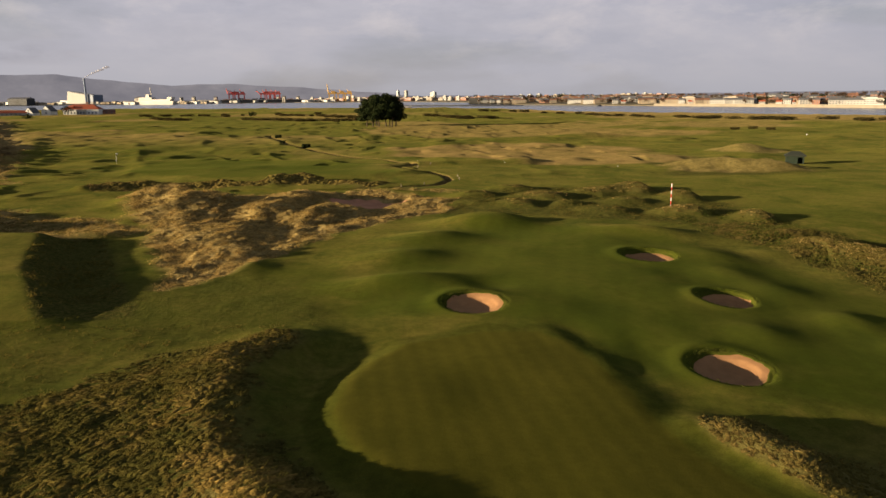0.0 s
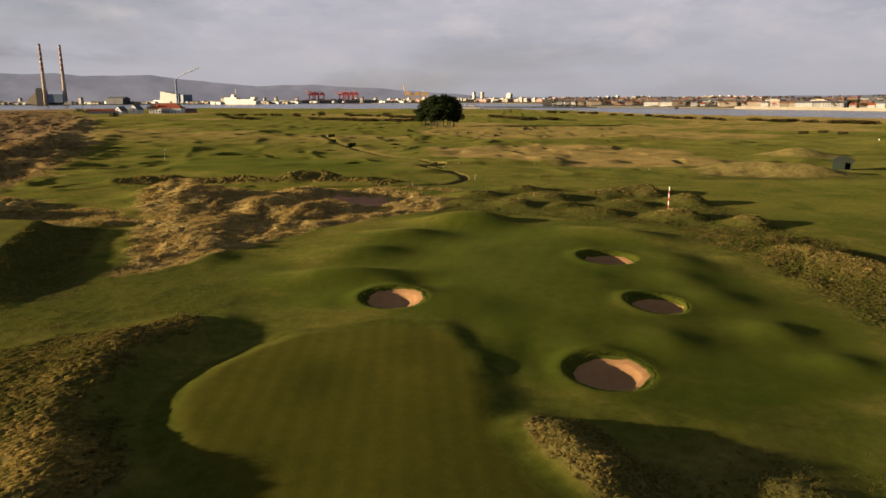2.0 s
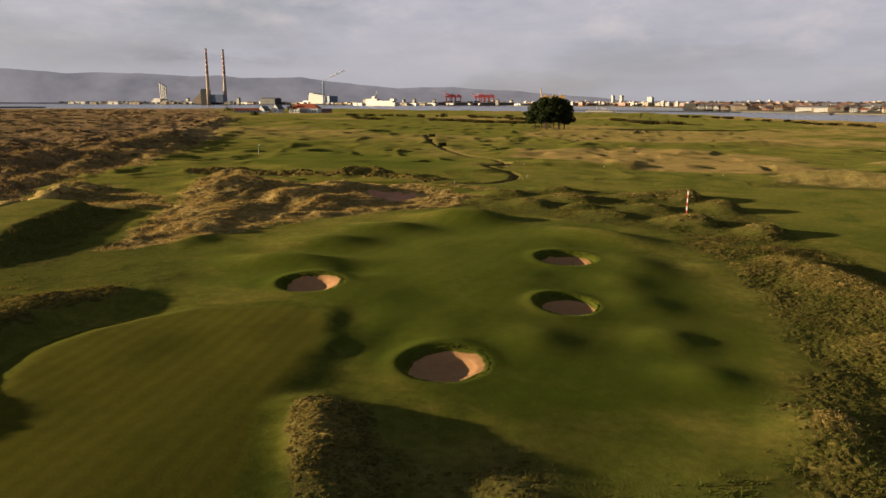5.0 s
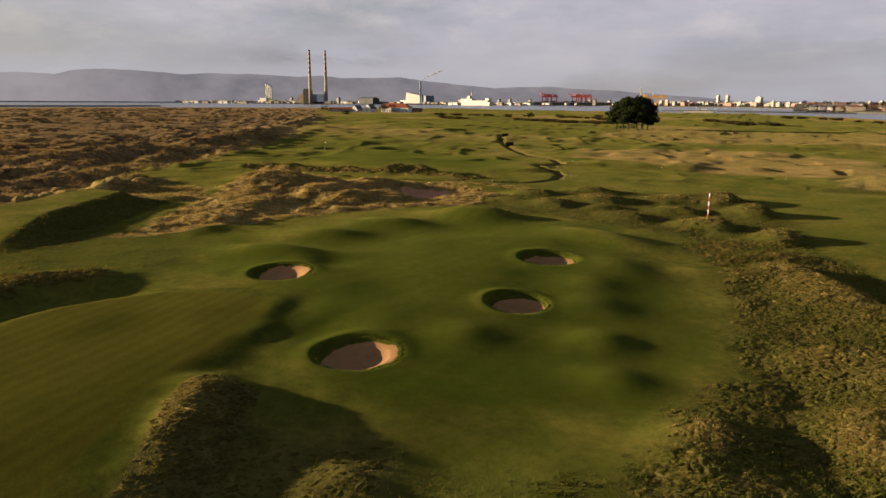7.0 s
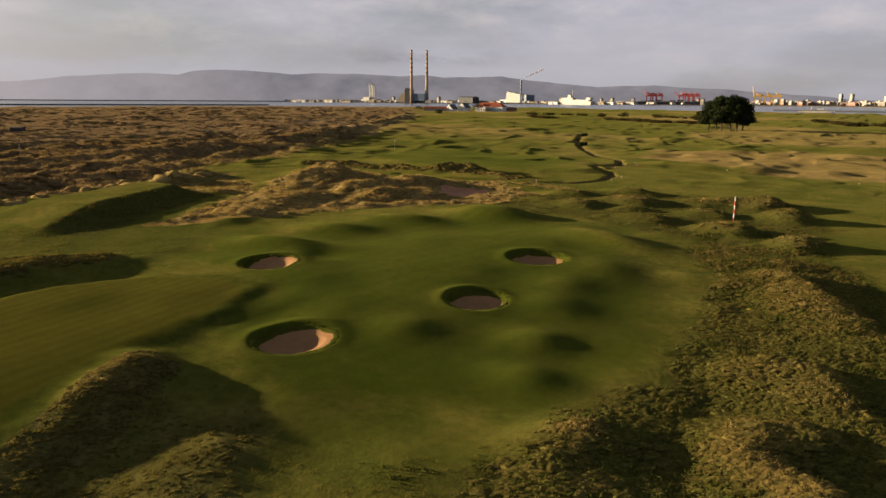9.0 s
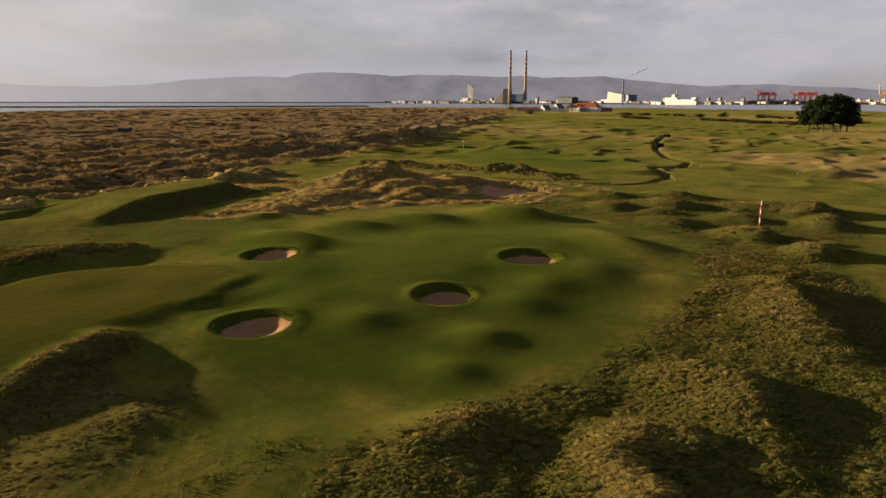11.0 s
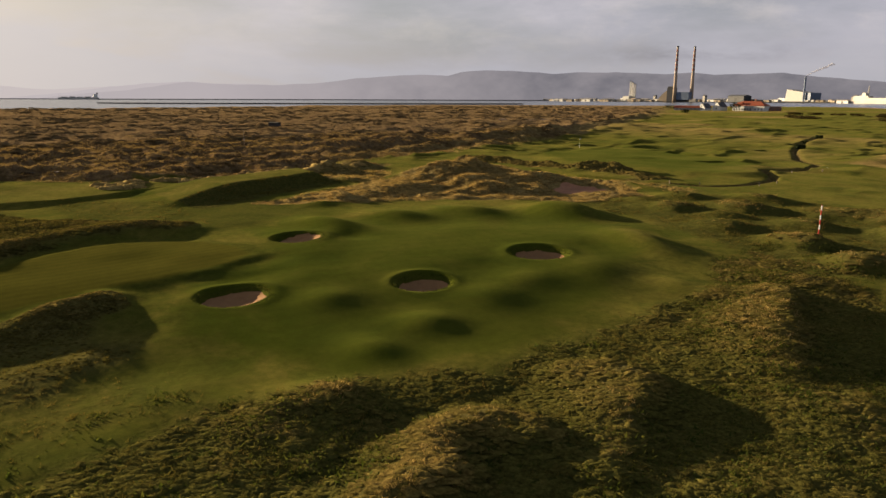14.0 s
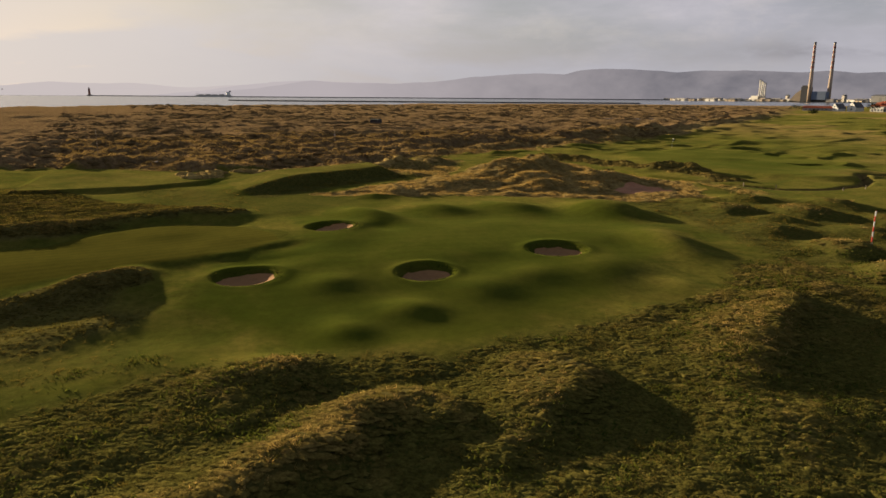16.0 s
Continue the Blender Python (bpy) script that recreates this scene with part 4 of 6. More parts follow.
def gable_roof(bm, x0, x1, y0, y1, z, rise, over=0.4, thick=0.25):
    """A pitched roof with its ridge along x."""
    x0, x1, y0, y1 = x0 - over, x1 + over, y0 - over, y1 + over
    m = (y0 + y1) / 2
    v = [bm.verts.new(p) for p in ((x0, y0, z), (x1, y0, z), (x1, y1, z), (x0, y1, z), (x0, m, z + rise), (x1, m, z + rise),
                                   (x0, y0, z - thick), (x1, y0, z - thick), (x1, y1, z - thick), (x0, y1, z - thick))]
    for f in ((0, 1, 5, 4), (2, 3, 4, 5), (6, 7, 1, 0), (8, 9, 3, 2), (9, 8, 7, 6), (1, 7, 8, 2), (0, 3, 9, 6), (1, 2, 5), (3, 0, 4)):
        bm.faces.new([v[i] for i in f])
    return bm


def hip_roof(bm, x0, x1, y0, y1, z, rise, over=0.4, inset=0.35):
    x0, x1, y0, y1 = x0 - over, x1 + over, y0 - over, y1 + over
    k, m = inset * (x1 - x0), (y0 + y1) / 2
    v = [bm.verts.new(p) for p in ((x0, y0, z), (x1, y0, z), (x1, y1, z), (x0, y1, z), (x0 + k, m, z + rise), (x1 - k, m, z + rise),
                                   (x0, y0, z - 0.2), (x1, y0, z - 0.2), (x1, y1, z - 0.2), (x0, y1, z - 0.2))]
    for f in ((0, 1, 5, 4), (1, 2, 5), (2, 3, 4, 5), (3, 0, 4), (6, 7, 1, 0), (7, 8, 2, 1), (8, 9, 3, 2), (9, 6, 0, 3), (9, 8, 7, 6)):
        bm.faces.new([v[i] for i in f])
    return bm


def gable_wall(bm, x0, x1, y0, y1, z0, z1, rise):
    block(bm, x0, x1, y0, y1, z0, z1)
    m = (y0 + y1) / 2
    for x in (x0, x1):
        bm.faces.new([bm.verts.new(p) for p in ((x, y0, z1), (x, y1, z1), (x, m, z1 + rise * 0.96))])
    return bm


def pane_row(parent, face_y, xs, z0, z1, width, mat=None, name="window"):
    """Windows set a little into a wall that faces -y."""
    me = None
    for x in xs:
        if me is None:
            me = mesh_from(name, block(bmesh.new(), -width / 2, width / 2, -0.09, 0.12, 0, z1 - z0), mat or GLASS_GREY)
        w = part(name, me, mat or GLASS_GREY, parent)
        w.location = (x, face_y, z0)


# ---- leaves, trees and bushes ----
def leaf_cloud(rng, puffs, count, size, flat=0.6):
    """Many small leaf clumps spread through and over rounded puffs (x, y, z, rx, rz). Returns points and triangles."""
    puffs = np.array(puffs, float)
    weight = puffs[:, 3] ** 2
    pick = rng.choice(len(puffs), count, p=weight / weight.sum())
    d = rng.normal(size=(count, 3))
    d /= np.linalg.norm(d, axis=1)[:, None]
    r = rng.uniform(0.62, 1.05, count) ** 0.7
    c = puffs[pick]
    pos = c[:, :3] + d * np.stack([c[:, 3], c[:, 3], c[:, 4]], 1) * r[:, None]
    a = rng.normal(size=(count, 3))
    a /= np.linalg.norm(a, axis=1)[:, None]
    b = np.cross(a, d)
    b /= np.linalg.norm(b, axis=1)[:, None] + 1e-6
    s = size * rng.uniform(0.6, 1.4, count)[:, None]
    quad = np.stack([pos - a * s, pos + b * s * flat, pos + a * s, pos - b * s * flat], 1).reshape(-1, 3)
    return quad


def leaf_mesh(name, quad, mat):
    n = len(quad) // 4
    me = bpy.data.meshes.new(name)
    me.vertices.add(len(quad))
    me.vertices.foreach_set("co", quad.astype(np.float32).ravel())
    me.loops.add(len(quad))
    me.loops.foreach_set("vertex_index", np.arange(len(quad), dtype=np.int32))
    me.polygons.add(n)
    me.polygons.foreach_set("loop_start", np.arange(0, len(quad), 4, dtype=np.int32))
    me.update(calc_edges=True)
    me.materials.append(mat)
    return me


def pine_tree(x, y, height, spread, seed, lean=0.0, clear=0.27):
    rng = np.random.RandomState(seed)
    t = thing("pine_tree", x, y, None, rng.uniform(0, 360), "dark green pine with bare lower trunk on the open links", "tree", "clump of pines")
    bm = bmesh.new()
    top = Vector((lean, 0.3, height * 0.86))
    mid = Vector((lean * 0.4, 0, height * clear))
    tube(bm, (0, 0, -0.4), mid, 0.42, 0.3, 9)
    tube(bm, mid, top, 0.3, 0.1, 8)
    puffs = []
    for k in range(11):
        f = clear + (1 - clear) * (k + 0.5) / 11
        a = k * 2.4 + rng.uniform(-0.4, 0.4)
        reach = spread * (0.45 + 0.6 * math.sin(math.pi * min(1.0, (f - clear) / (1 - clear) * 0.8 + 0.18))) * rng.uniform(0.55, 0.95)
        start = mid.lerp(top, (f - clear) / (1 - clear) * 0.85)
        end = Vector((start.x + reach * math.cos(a), start.y + reach * math.sin(a), height * f * 0.94 + 0.5))
        tube(bm, start, end, 0.13, 0.04, 5)
        puffs.append((end.x, end.y, end.z, rng.uniform(0.42, 0.58) * spread, rng.uniform(0.10, 0.14) * height))
        puffs.append(((start.x + end.x) / 2, (start.y + end.y) / 2, end.z + 0.4, 0.42 * spread, 0.13 * height))
    part("trunk", bm, BARK, t)
    part("crown", leaf_mesh("crown", leaf_cloud(rng, puffs, 5200, 0.42), PINE_LEAVES), PINE_LEAVES, t)
    return t


def broad_tree(x, y, z, height, spread, seed, mat, label, group):
    rng = np.random.RandomState(seed)
    t = thing("broadleaf_tree", x, y, z, rng.uniform(0, 360), label, "tree", group)
    bm = bmesh.new()
    tube(bm, (0, 0, -0.5), (0.2, 0, height * 0.45), height * 0.035, height * 0.022, 7)
    puffs = []
    for k in range(8):
        a, f = k * 2.4, 0.45 + 0.5 * (k % 4) / 4
        end = Vector((spread * 0.55 * math.cos(a) * (1.15 - f * 0.6), spread * 0.55 * math.sin(a) * (1.15 - f * 0.6), height * f))
        tube(bm, (0.1, 0, height * 0.38), end, height * 0.013, height * 0.005, 5)
        puffs.append((end.x, end.y, end.z, spread * 0.38, height * 0.17))
    part("trunk", bm, BARK, t)
    part("crown", leaf_mesh("crown", leaf_cloud(rng, puffs, 420, height * 0.055), mat), mat, t)
    return t


def bush_mesh(seed, w, h, leaves, size, mat):
    rng = np.random.RandomState(seed)
    puffs = [(rng.uniform(-0.55, 0.55) * w, rng.uniform(-0.4, 0.4) * w, h * rng.uniform(0.3, 0.55), w * rng.uniform(0.3, 0.48), h * rng.uniform(0.34, 0.5)) for _ in range(6)]
    return leaf_mesh("bush", leaf_cloud(rng, puffs, leaves, size), mat)


def bush(me, x, y, turn, label, group):
    ob = new("bush", me)
    ob.matrix_world = pose(x, y, height_at(x, y) - 0.12, 0, 0, turn)
    return tagged(ob, label, "bush", group)


# ---- on the course ----
def striped_pole(x, y, height):
    t = thing("marker_pole", x, y, None, 0, "slim red and white striped marker pole on a grassy mound", "marker pole")
    n = 7
    for k in range(n):
        z0, z1 = height * k / n - (0.25 if k == 0 else 0), height * (k + 1) / n
        part("band", tube(bmesh.new(), (0, 0, z0), (0, 0, z1), 0.065, 0.065, 10), WHITE_PAINT if k % 2 == 0 else RED_PAINT, t, "white band" if k % 2 == 0 else "red band")
    part("cap", tube(bmesh.new(), (0, 0, height), (0, 0, height + 0.06), 0.065, 0.04, 10), RED_PAINT, t)


striped_pole(31.95, 95.4, 3.55)


def flagstick(x, y, height, label):
    t = thing("flagstick", x, y, None, 20, label, "flagstick")
    part("pole", tube(bmesh.new(), (0, 0, -0.1), (0, 0, height), 0.022, 0.018, 8), WHITE_PAINT, t)
    bm = bmesh.new()
    rows = [[bm.verts.new((0.03 + 0.45 * i / 5, 0.07 * math.sin(i * 1.3), height - 0.02 - 0.32 * j - 0.02 * i)) for i in range(6)] for j in range(2)]
    for i in range(5):
        bm.faces.new((rows[0][i], rows[0][i + 1], rows[1][i + 1], rows[1][i]))
    bmesh.ops.solidify(bm, geom=bm.faces[:], thickness=0.012)
    part("flag", bm, WHITE_PAINT, t, "pale fluttering flag")


flagstick(-86.3, 185.5, 2.9, "thin flagstick with a pale flag on the far green")


def marker_stone(x, y, size, label, mat):
    t = thing("tee_marker", x, y, None, 0, label, "marker", "low course markers")
    bm = bmesh.new()
    tube(bm, (0, 0, -0.1), (0, 0, size * 0.7), size * 0.5, size * 0.45, 12)
    tube(bm, (0, 0, size * 0.7), (0, 0, size), size * 0.45, size * 0.2, 12)
    part("body", bm, mat, t)


marker_stone(16.4, 172.8, 0.17, "small white marker block on the dry fairway edge", WHITE_PAINT)
marker_stone(42.5, 163.0, 0.14, "small white marker block on the dry fairway edge", WHITE_PAINT)
marker_stone(-5.5, 176.0, 0.13, "small white marker block on the dry fairway edge", WHITE_PAINT)
marker_stone(158.0, 293.0, 0.45, "white cone-shaped marker on the far rough", WHITE_PAINT)


def shelter(x, y, turn):
    t = thing("course_shelter", x, y, None, turn, "small dark green timber shelter with hipped roof and open doorway", "shelter")
    w, d, h = 4.0, 3.0, 2.0
    bm = bmesh.new()
    block(bm, -w / 2, w * 0.14, -d / 2, -d / 2 + 0.12, -0.3, h)
    block(bm, w * 0.40, w / 2, -d / 2, -d / 2 + 0.12, -0.3, h)
    block(bm, w * 0.14, w * 0.40, -d / 2, -d / 2 + 0.12, h - 0.35, h)
    block(bm, -w / 2, w / 2, d / 2 - 0.12, d / 2, -0.3, h)
    block(bm, -w / 2, -w / 2 + 0.12, -d / 2 + 0.12, d / 2 - 0.12, -0.3, h)
    block(bm, w / 2 - 0.12, w / 2, -d / 2 + 0.12, d / 2 - 0.12, -0.3, h)
    part("wall", bm, GREEN_BOARD, t)
    for k in range(8):
        xx = -w / 2 + 0.15 + k * 0.3
        part("board", block(bmesh.new(), xx, xx + 0.26, -d / 2 - 0.03, -d / 2 - 0.002, -0.2, h), GREEN_BOARD, t)
    part("roof", hip_roof(bmesh.new(), -w / 2, w / 2, -d / 2, d / 2, h + 0.1, 0.95, 0.4, 0.3), FELT, t, "dark felted hipped roof")
    part("bench", block(bmesh.new(), -w / 2 + 0.3, w / 2 - 0.3, d / 2 - 0.6, d / 2 - 0.16, 0.4, 0.48), WOOD, t)
    part("floor", block(bmesh.new(), -w / 2 + 0.12, w / 2 - 0.12, -d / 2 + 0.12, d / 2 - 0.12, -0.1, 0.05), CONCRETE, t)


shelter(87.2, 167.2, -24)


def post_row():
    for k, (px, py) in enumerate(((-7.6, 124.0), (-3.4, 126.6), (0.0, 130.4), (3.4, 133.6), (3.3, 139.5), (-5.2, 160.8), (-2.2, 167.2))):
        p = thing("ditch_post", px, py, None, 15 * k, "short pale wooden post at the edge of the ditch", "post", "posts along the ditch")
        bm = bmesh.new()
        block(bm, -0.06, 0.06, -0.06, 0.06, -0.3, 0.45)
        block(bm, -0.04, 0.04, -0.04, 0.04, 0.45, 0.5)
        part("shaft", bm, PALE_WOOD, p)


post_row()


def tall_post(x, y, height, board):
    t = thing("tall_post", x, y, None, 30, "tall thin weathered post standing in the heath", "post", "tall posts in the dunes")
    part("shaft", tube(bmesh.new(), (0, 0, -0.4), (0, 0, height), 0.11, 0.07, 8), WOOD, t)
    part("step", block(bmesh.new(), -0.3, 0.3, -0.05, 0.05, height - 0.5, height - 0.4), WOOD, t)
    if board:
        part("board", block(bmesh.new(), -0.35, 0.35, -0.12, -0.07, height * 0.5, height * 0.5 + 0.5), CONCRETE, t)


tall_post(-127.0, 91.6, 5.6, True)
tall_post(-104.7, 28.1, 5.4, False)


def hide(x, y, turn, w, d, h):
    t = thing("dune_shed", x, y, None, turn, "low dark weathered shed on short legs among the dunes", "shed")
    bm = bmesh.new()
    block(bm, -w / 2, w / 2, -d / 2, d / 2, 0.6, 0.6 + h)
    part("body", bm, HULL, t)
    part("roof", gable_roof(bmesh.new(), -w / 2, w / 2, -d / 2, d / 2, 0.6 + h, 0.35, 0.25, 0.1), FELT, t)
    for sx in (-1, 1):
        for sy in (-1, 1):
            part("leg", block(bmesh.new(), sx * (w / 2 - 0.3) - 0.12, sx * (w / 2 - 0.3) + 0.12, sy * (d / 2 - 0.25) - 0.12, sy * (d / 2 - 0.25) + 0.12, -0.4, 0.6), WOOD, t)
    part("window", block(bmesh.new(), -w * 0.3, w * 0.3, -d / 2 - 0.03, -d / 2 + 0.04, 0.6 + h * 0.5, 0.6 + h * 0.75), DARK, t)


hide(-259, 155.5, 28, 5.4, 2.6, 1.5)

# gorse and thorn scrub, pines
GORSE = [bush_mesh(k, w, h, 620, 0.36, GORSE_LEAVES) for k, (w, h) in enumerate(((4.2, 2.2), (6.2, 2.7), (8.5, 3.0), (3.2, 1.7)))]
GREEN_BUSH = [bush_mesh(20 + k, w, h, 620, 0.34, PINE_LEAVES) for k, (w, h) in enumerate(((5.0, 5.2), (1.7, 1.5)))]
rng = np.random.RandomState(5)


def scrub_line(points, count, across, group, low=0):
    n = len(points) - 1
    for k in range(count):
        f = (k + rng.uniform(0, 1)) / count * n
        i = min(int(f), n - 1)
        u = f - i
        x = points[i][0] * (1 - u) + points[i + 1][0] * u + rng.normal() * across
        y = points[i][1] * (1 - u) + points[i + 1][1] * u + rng.normal() * across
        bush(GORSE[low + rng.randint(len(GORSE) - low)], x, y, rng.uniform(0, 360), "dark brown-green gorse scrub on the far edge of the course", group)


scrub_line([(-140, 690), (-100, 640), (-62, 590), (-50, 560)], 26, 5, "gorse by the pines", 1)
scrub_line([(-150, 560), (-95, 520), (-55, 490)], 16, 4, "gorse by the pines")
scrub_line([(-10, 640), (20, 560), (45, 540)], 16, 5, "gorse by the pines", 1)
scrub_line([(120, 700), (150, 610), (190, 545), (215, 515), (240, 470), (275, 420), (300, 370)], 42, 7, "gorse along the lagoon shore")
scrub_line([(60, 820), (110, 760)], 8, 6, "gorse along the lagoon shore", 1)
scrub_line([(-235, 600), (-205, 560), (-190, 545)], 9, 5, "gorse on the far fairway")
scrub_line([(-300, 690), (-250, 700), (-200, 690), (-120, 760)], 14, 8, "gorse on the far fairway", 1)
for x, y, k in ((-169, 658, 0), (-367, 640, 0), (-61, 276, 1), (-68, 301, 1), (-46, 244, 1)):
    bush(GREEN_BUSH[k], x, y, 40 * k + x, "rounded dark green bush beside the fairway", "dark green bushes")


def hedge(x, y, w, turn):
    rng2 = np.random.RandomState(int(x * 10))
    puffs = [(-w / 2 + w * (k + 0.5) / 6, 0, 0.75, 0.55, 0.75) for k in range(6)]
    ob = new("clipped_hedge", leaf_mesh("clipped_hedge", leaf_cloud(rng2, puffs, 700, 0.16), GORSE_LEAVES))
    ob.matrix_world = pose(x, y, height_at(x, y), 0, 0, turn)
    tagged(ob, "short dark boxy hedge standing alone on the fairway", "hedge", "short hedges on the fairway")


for x, y in ((147.5, 340), (155.5, 338), (162, 333)):
    hedge(x, y, 4.2, -20)
for k, (x, y, h, s, lean) in enumerate(((-43.5, 414, 14.5, 5.4, -1.5), (-38.5, 417, 17.0, 5.8, -0.6), (-33.0, 412, 17.5, 6.0, 0.3), (-27.5, 415, 18.0, 6.0, 0.6), (-22.5, 413, 16.5, 5.6, 1.2),
                                        (-36.0, 421, 17.0, 5.5, 0), (-25.0, 421, 17.0, 5.6, 0.5), (-19.8, 418, 13.5, 4.6, 1.4))):
    pine_tree(-31.5 + (x + 31.5) * 0.72, y, h * 1.0, s * 1.05, 100 + k, lean)

# pools in the dunes
for k, (x, y, a, b, turn) in enumerate(((-302, 366, 26, 7, 52), (-292, 345, 9, 4, 40), (-84, 34, 1.9, 0.8, 20), (-82, 38.5, 1.3, 0.6, 10))):
    pts = []
    for s in range(40):
        u = s * 2 * math.pi / 40
        r = 1 + 0.2 * math.sin(3 * u + k) + 0.12 * math.sin(5 * u + 2 * k)
        px, py = a * r * math.cos(u), b * r * math.sin(u)
        c, q = math.cos(radians(turn)), math.sin(radians(turn))
        pts.append((x + px * c - py * q, y + px * q + py * c))
    level = float(np.mean(land_height(np.array([p[0] for p in pts]), np.array([p[1] for p in pts])))) + 0.16
    flat_sheet("pool", pts, level, POOL, "shallow pool of rainwater among the dunes", "pool")


# ---- far shore, port, town and hills ----
def slab(name, corners, z0, z1, mat, label, category, kind="structure"):
    bm = bmesh.new()
    top = [bm.verts.new((x, y, z1)) for x, y in corners]
    low = [bm.verts.new((x, y, z0)) for x, y in corners]
    bm.faces.new(top)
    for i in range(len(corners)):
        j = (i + 1) % len(corners)
        bm.faces.new((low[i], low[j], top[j], top[i]))
    return tagged(new(name, mesh_from(name, bm, mat)), label, category, kind=kind)


MAINLAND = [(1900, -600), (900, 420), (650, 780), (572, 890), (473, 1095), (310, 1365), (190, 1580), (240, 1950), (-60, 2700), (-560, 2880), (-960, 2640), (-1500, 2470), (-1900, 2330),
            (-2380, 2420), (-2420, 2600), (-1900, 3300), (-2200, 4100), (0, 4680), (2600, 3800), (3900, 2400), (4300, 600)]
slab("mainland_ground", MAINLAND, -5, -1.2, SHORE_LAND, "low built-up far shore across the water", "ground")
slab("sandbar", [(-1720, 330), (-1560, 560), (-1330, 1060), (-1260, 1200), (-1210, 1190), (-1260, 1040), (-1480, 560), (-1640, 360)], -5, -0.6, HULL, "low dark sandbar off the dunes", "sandbar")


def long_wall(name, points, width, top, mat, label):
    bm = bmesh.new()
    for (ax, ay), (bx, by) in zip(points, points[1:]):
        d = Vector((bx - ax, by - ay)).normalized()
        n = Vector((-d.y, d.x)) * width / 2
        v = [bm.verts.new(p) for p in ((ax + n.x, ay + n.y, -5), (ax - n.x, ay - n.y, -5), (bx - n.x, by - n.y, -5), (bx + n.x, by + n.y, -5),
                                       (ax + n.x, ay + n.y, top), (ax - n.x, ay - n.y, top), (bx - n.x, by - n.y, top), (bx + n.x, by + n.y, top))]
        for f in ((4, 5, 6, 7), (0, 1, 5, 4), (1, 2, 6, 5), (2, 3, 7, 6), (3, 0, 4, 7)):
            bm.faces.new([v[i] for i in f])
    return tagged(new(name, mesh_from(name, bm, mat)), label, "wall", kind="structure")


long_wall("harbour_wall", [(-3960, 20), (-3470, 620), (-3114, 1400), (-2700, 2000), (-2380, 2430)], 12, 0.6, HULL, "long dark stone harbour wall running out to a lighthouse")
long_wall("breakwater", [(-150, 1480), (60, 1420), (185, 1400), (300, 1250)], 10, -0.6, HULL, "low dark breakwater in the lagoon")
long_wall("sea_wall", [(1050, 240), (650, 778), (573, 886), (474, 1092), (390, 1225)], 3, 1.1, STONE, "pale sea wall along the far promenade")


def far_hills(name, profile, radius, mat, label, seed, rough):
    """A long ridge of hills round part of the horizon: bearing (degrees left of +y) and height."""
    b = np.linspace(profile[0][0], profile[-1][0], 260)
    top = np.interp(b, [p[0] for p in profile], [p[1] for p in profile])
    top += rough * (value_noise(b, b * 0, 1.6, seed) + 0.5 * value_noise(b, b * 0, 0.6, seed + 1))
    vs, fs = [], []
    layers = 7
    for k in range(layers):
        f = k / (layers - 1)
        fold = 1 + 0.005 * value_noise(b, b * 0 + 40 * f, 2.5, seed + 2) * math.sin(math.pi * f)
        r = radius * (0.955 + 0.045 * f) * fold
        z = -4 + (top + 4) * f ** 0.8
        vs += list(zip(40 - r * np.sin(np.radians(b)), 8 + r * np.cos(np.radians(b)), z))
    n = len(b)
    for k in range(layers - 1):
        for i in range(n - 1):
            fs.append((k * n + i, k * n + i + 1, (k + 1) * n + i + 1, (k + 1) * n + i))
    me = bpy.data.meshes.new(name)
    me.from_pydata(vs, [], fs)
    me.polygons.foreach_set("use_smooth", [True] * len(fs))
    me.materials.append(mat)
    return tagged(new(name, me), label, "hills", kind="structure")


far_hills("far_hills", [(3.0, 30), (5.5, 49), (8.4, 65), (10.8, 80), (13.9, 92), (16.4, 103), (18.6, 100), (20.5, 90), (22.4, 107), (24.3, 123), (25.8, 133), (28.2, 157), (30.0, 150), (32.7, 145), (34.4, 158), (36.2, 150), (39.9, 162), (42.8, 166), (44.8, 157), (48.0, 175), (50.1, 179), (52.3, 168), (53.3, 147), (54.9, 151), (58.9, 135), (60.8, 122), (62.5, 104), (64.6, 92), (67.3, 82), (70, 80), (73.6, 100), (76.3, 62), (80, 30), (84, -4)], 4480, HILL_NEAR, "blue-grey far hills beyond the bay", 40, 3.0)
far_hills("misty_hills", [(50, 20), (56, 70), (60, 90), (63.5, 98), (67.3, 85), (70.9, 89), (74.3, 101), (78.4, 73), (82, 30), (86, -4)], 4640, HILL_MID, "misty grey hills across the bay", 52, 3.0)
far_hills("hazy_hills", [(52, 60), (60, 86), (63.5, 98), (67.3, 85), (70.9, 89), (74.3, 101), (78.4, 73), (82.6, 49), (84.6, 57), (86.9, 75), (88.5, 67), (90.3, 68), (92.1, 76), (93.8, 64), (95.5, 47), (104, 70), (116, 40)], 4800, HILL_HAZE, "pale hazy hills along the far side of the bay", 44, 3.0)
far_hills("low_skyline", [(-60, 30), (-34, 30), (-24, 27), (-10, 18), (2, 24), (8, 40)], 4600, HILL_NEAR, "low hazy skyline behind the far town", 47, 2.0)


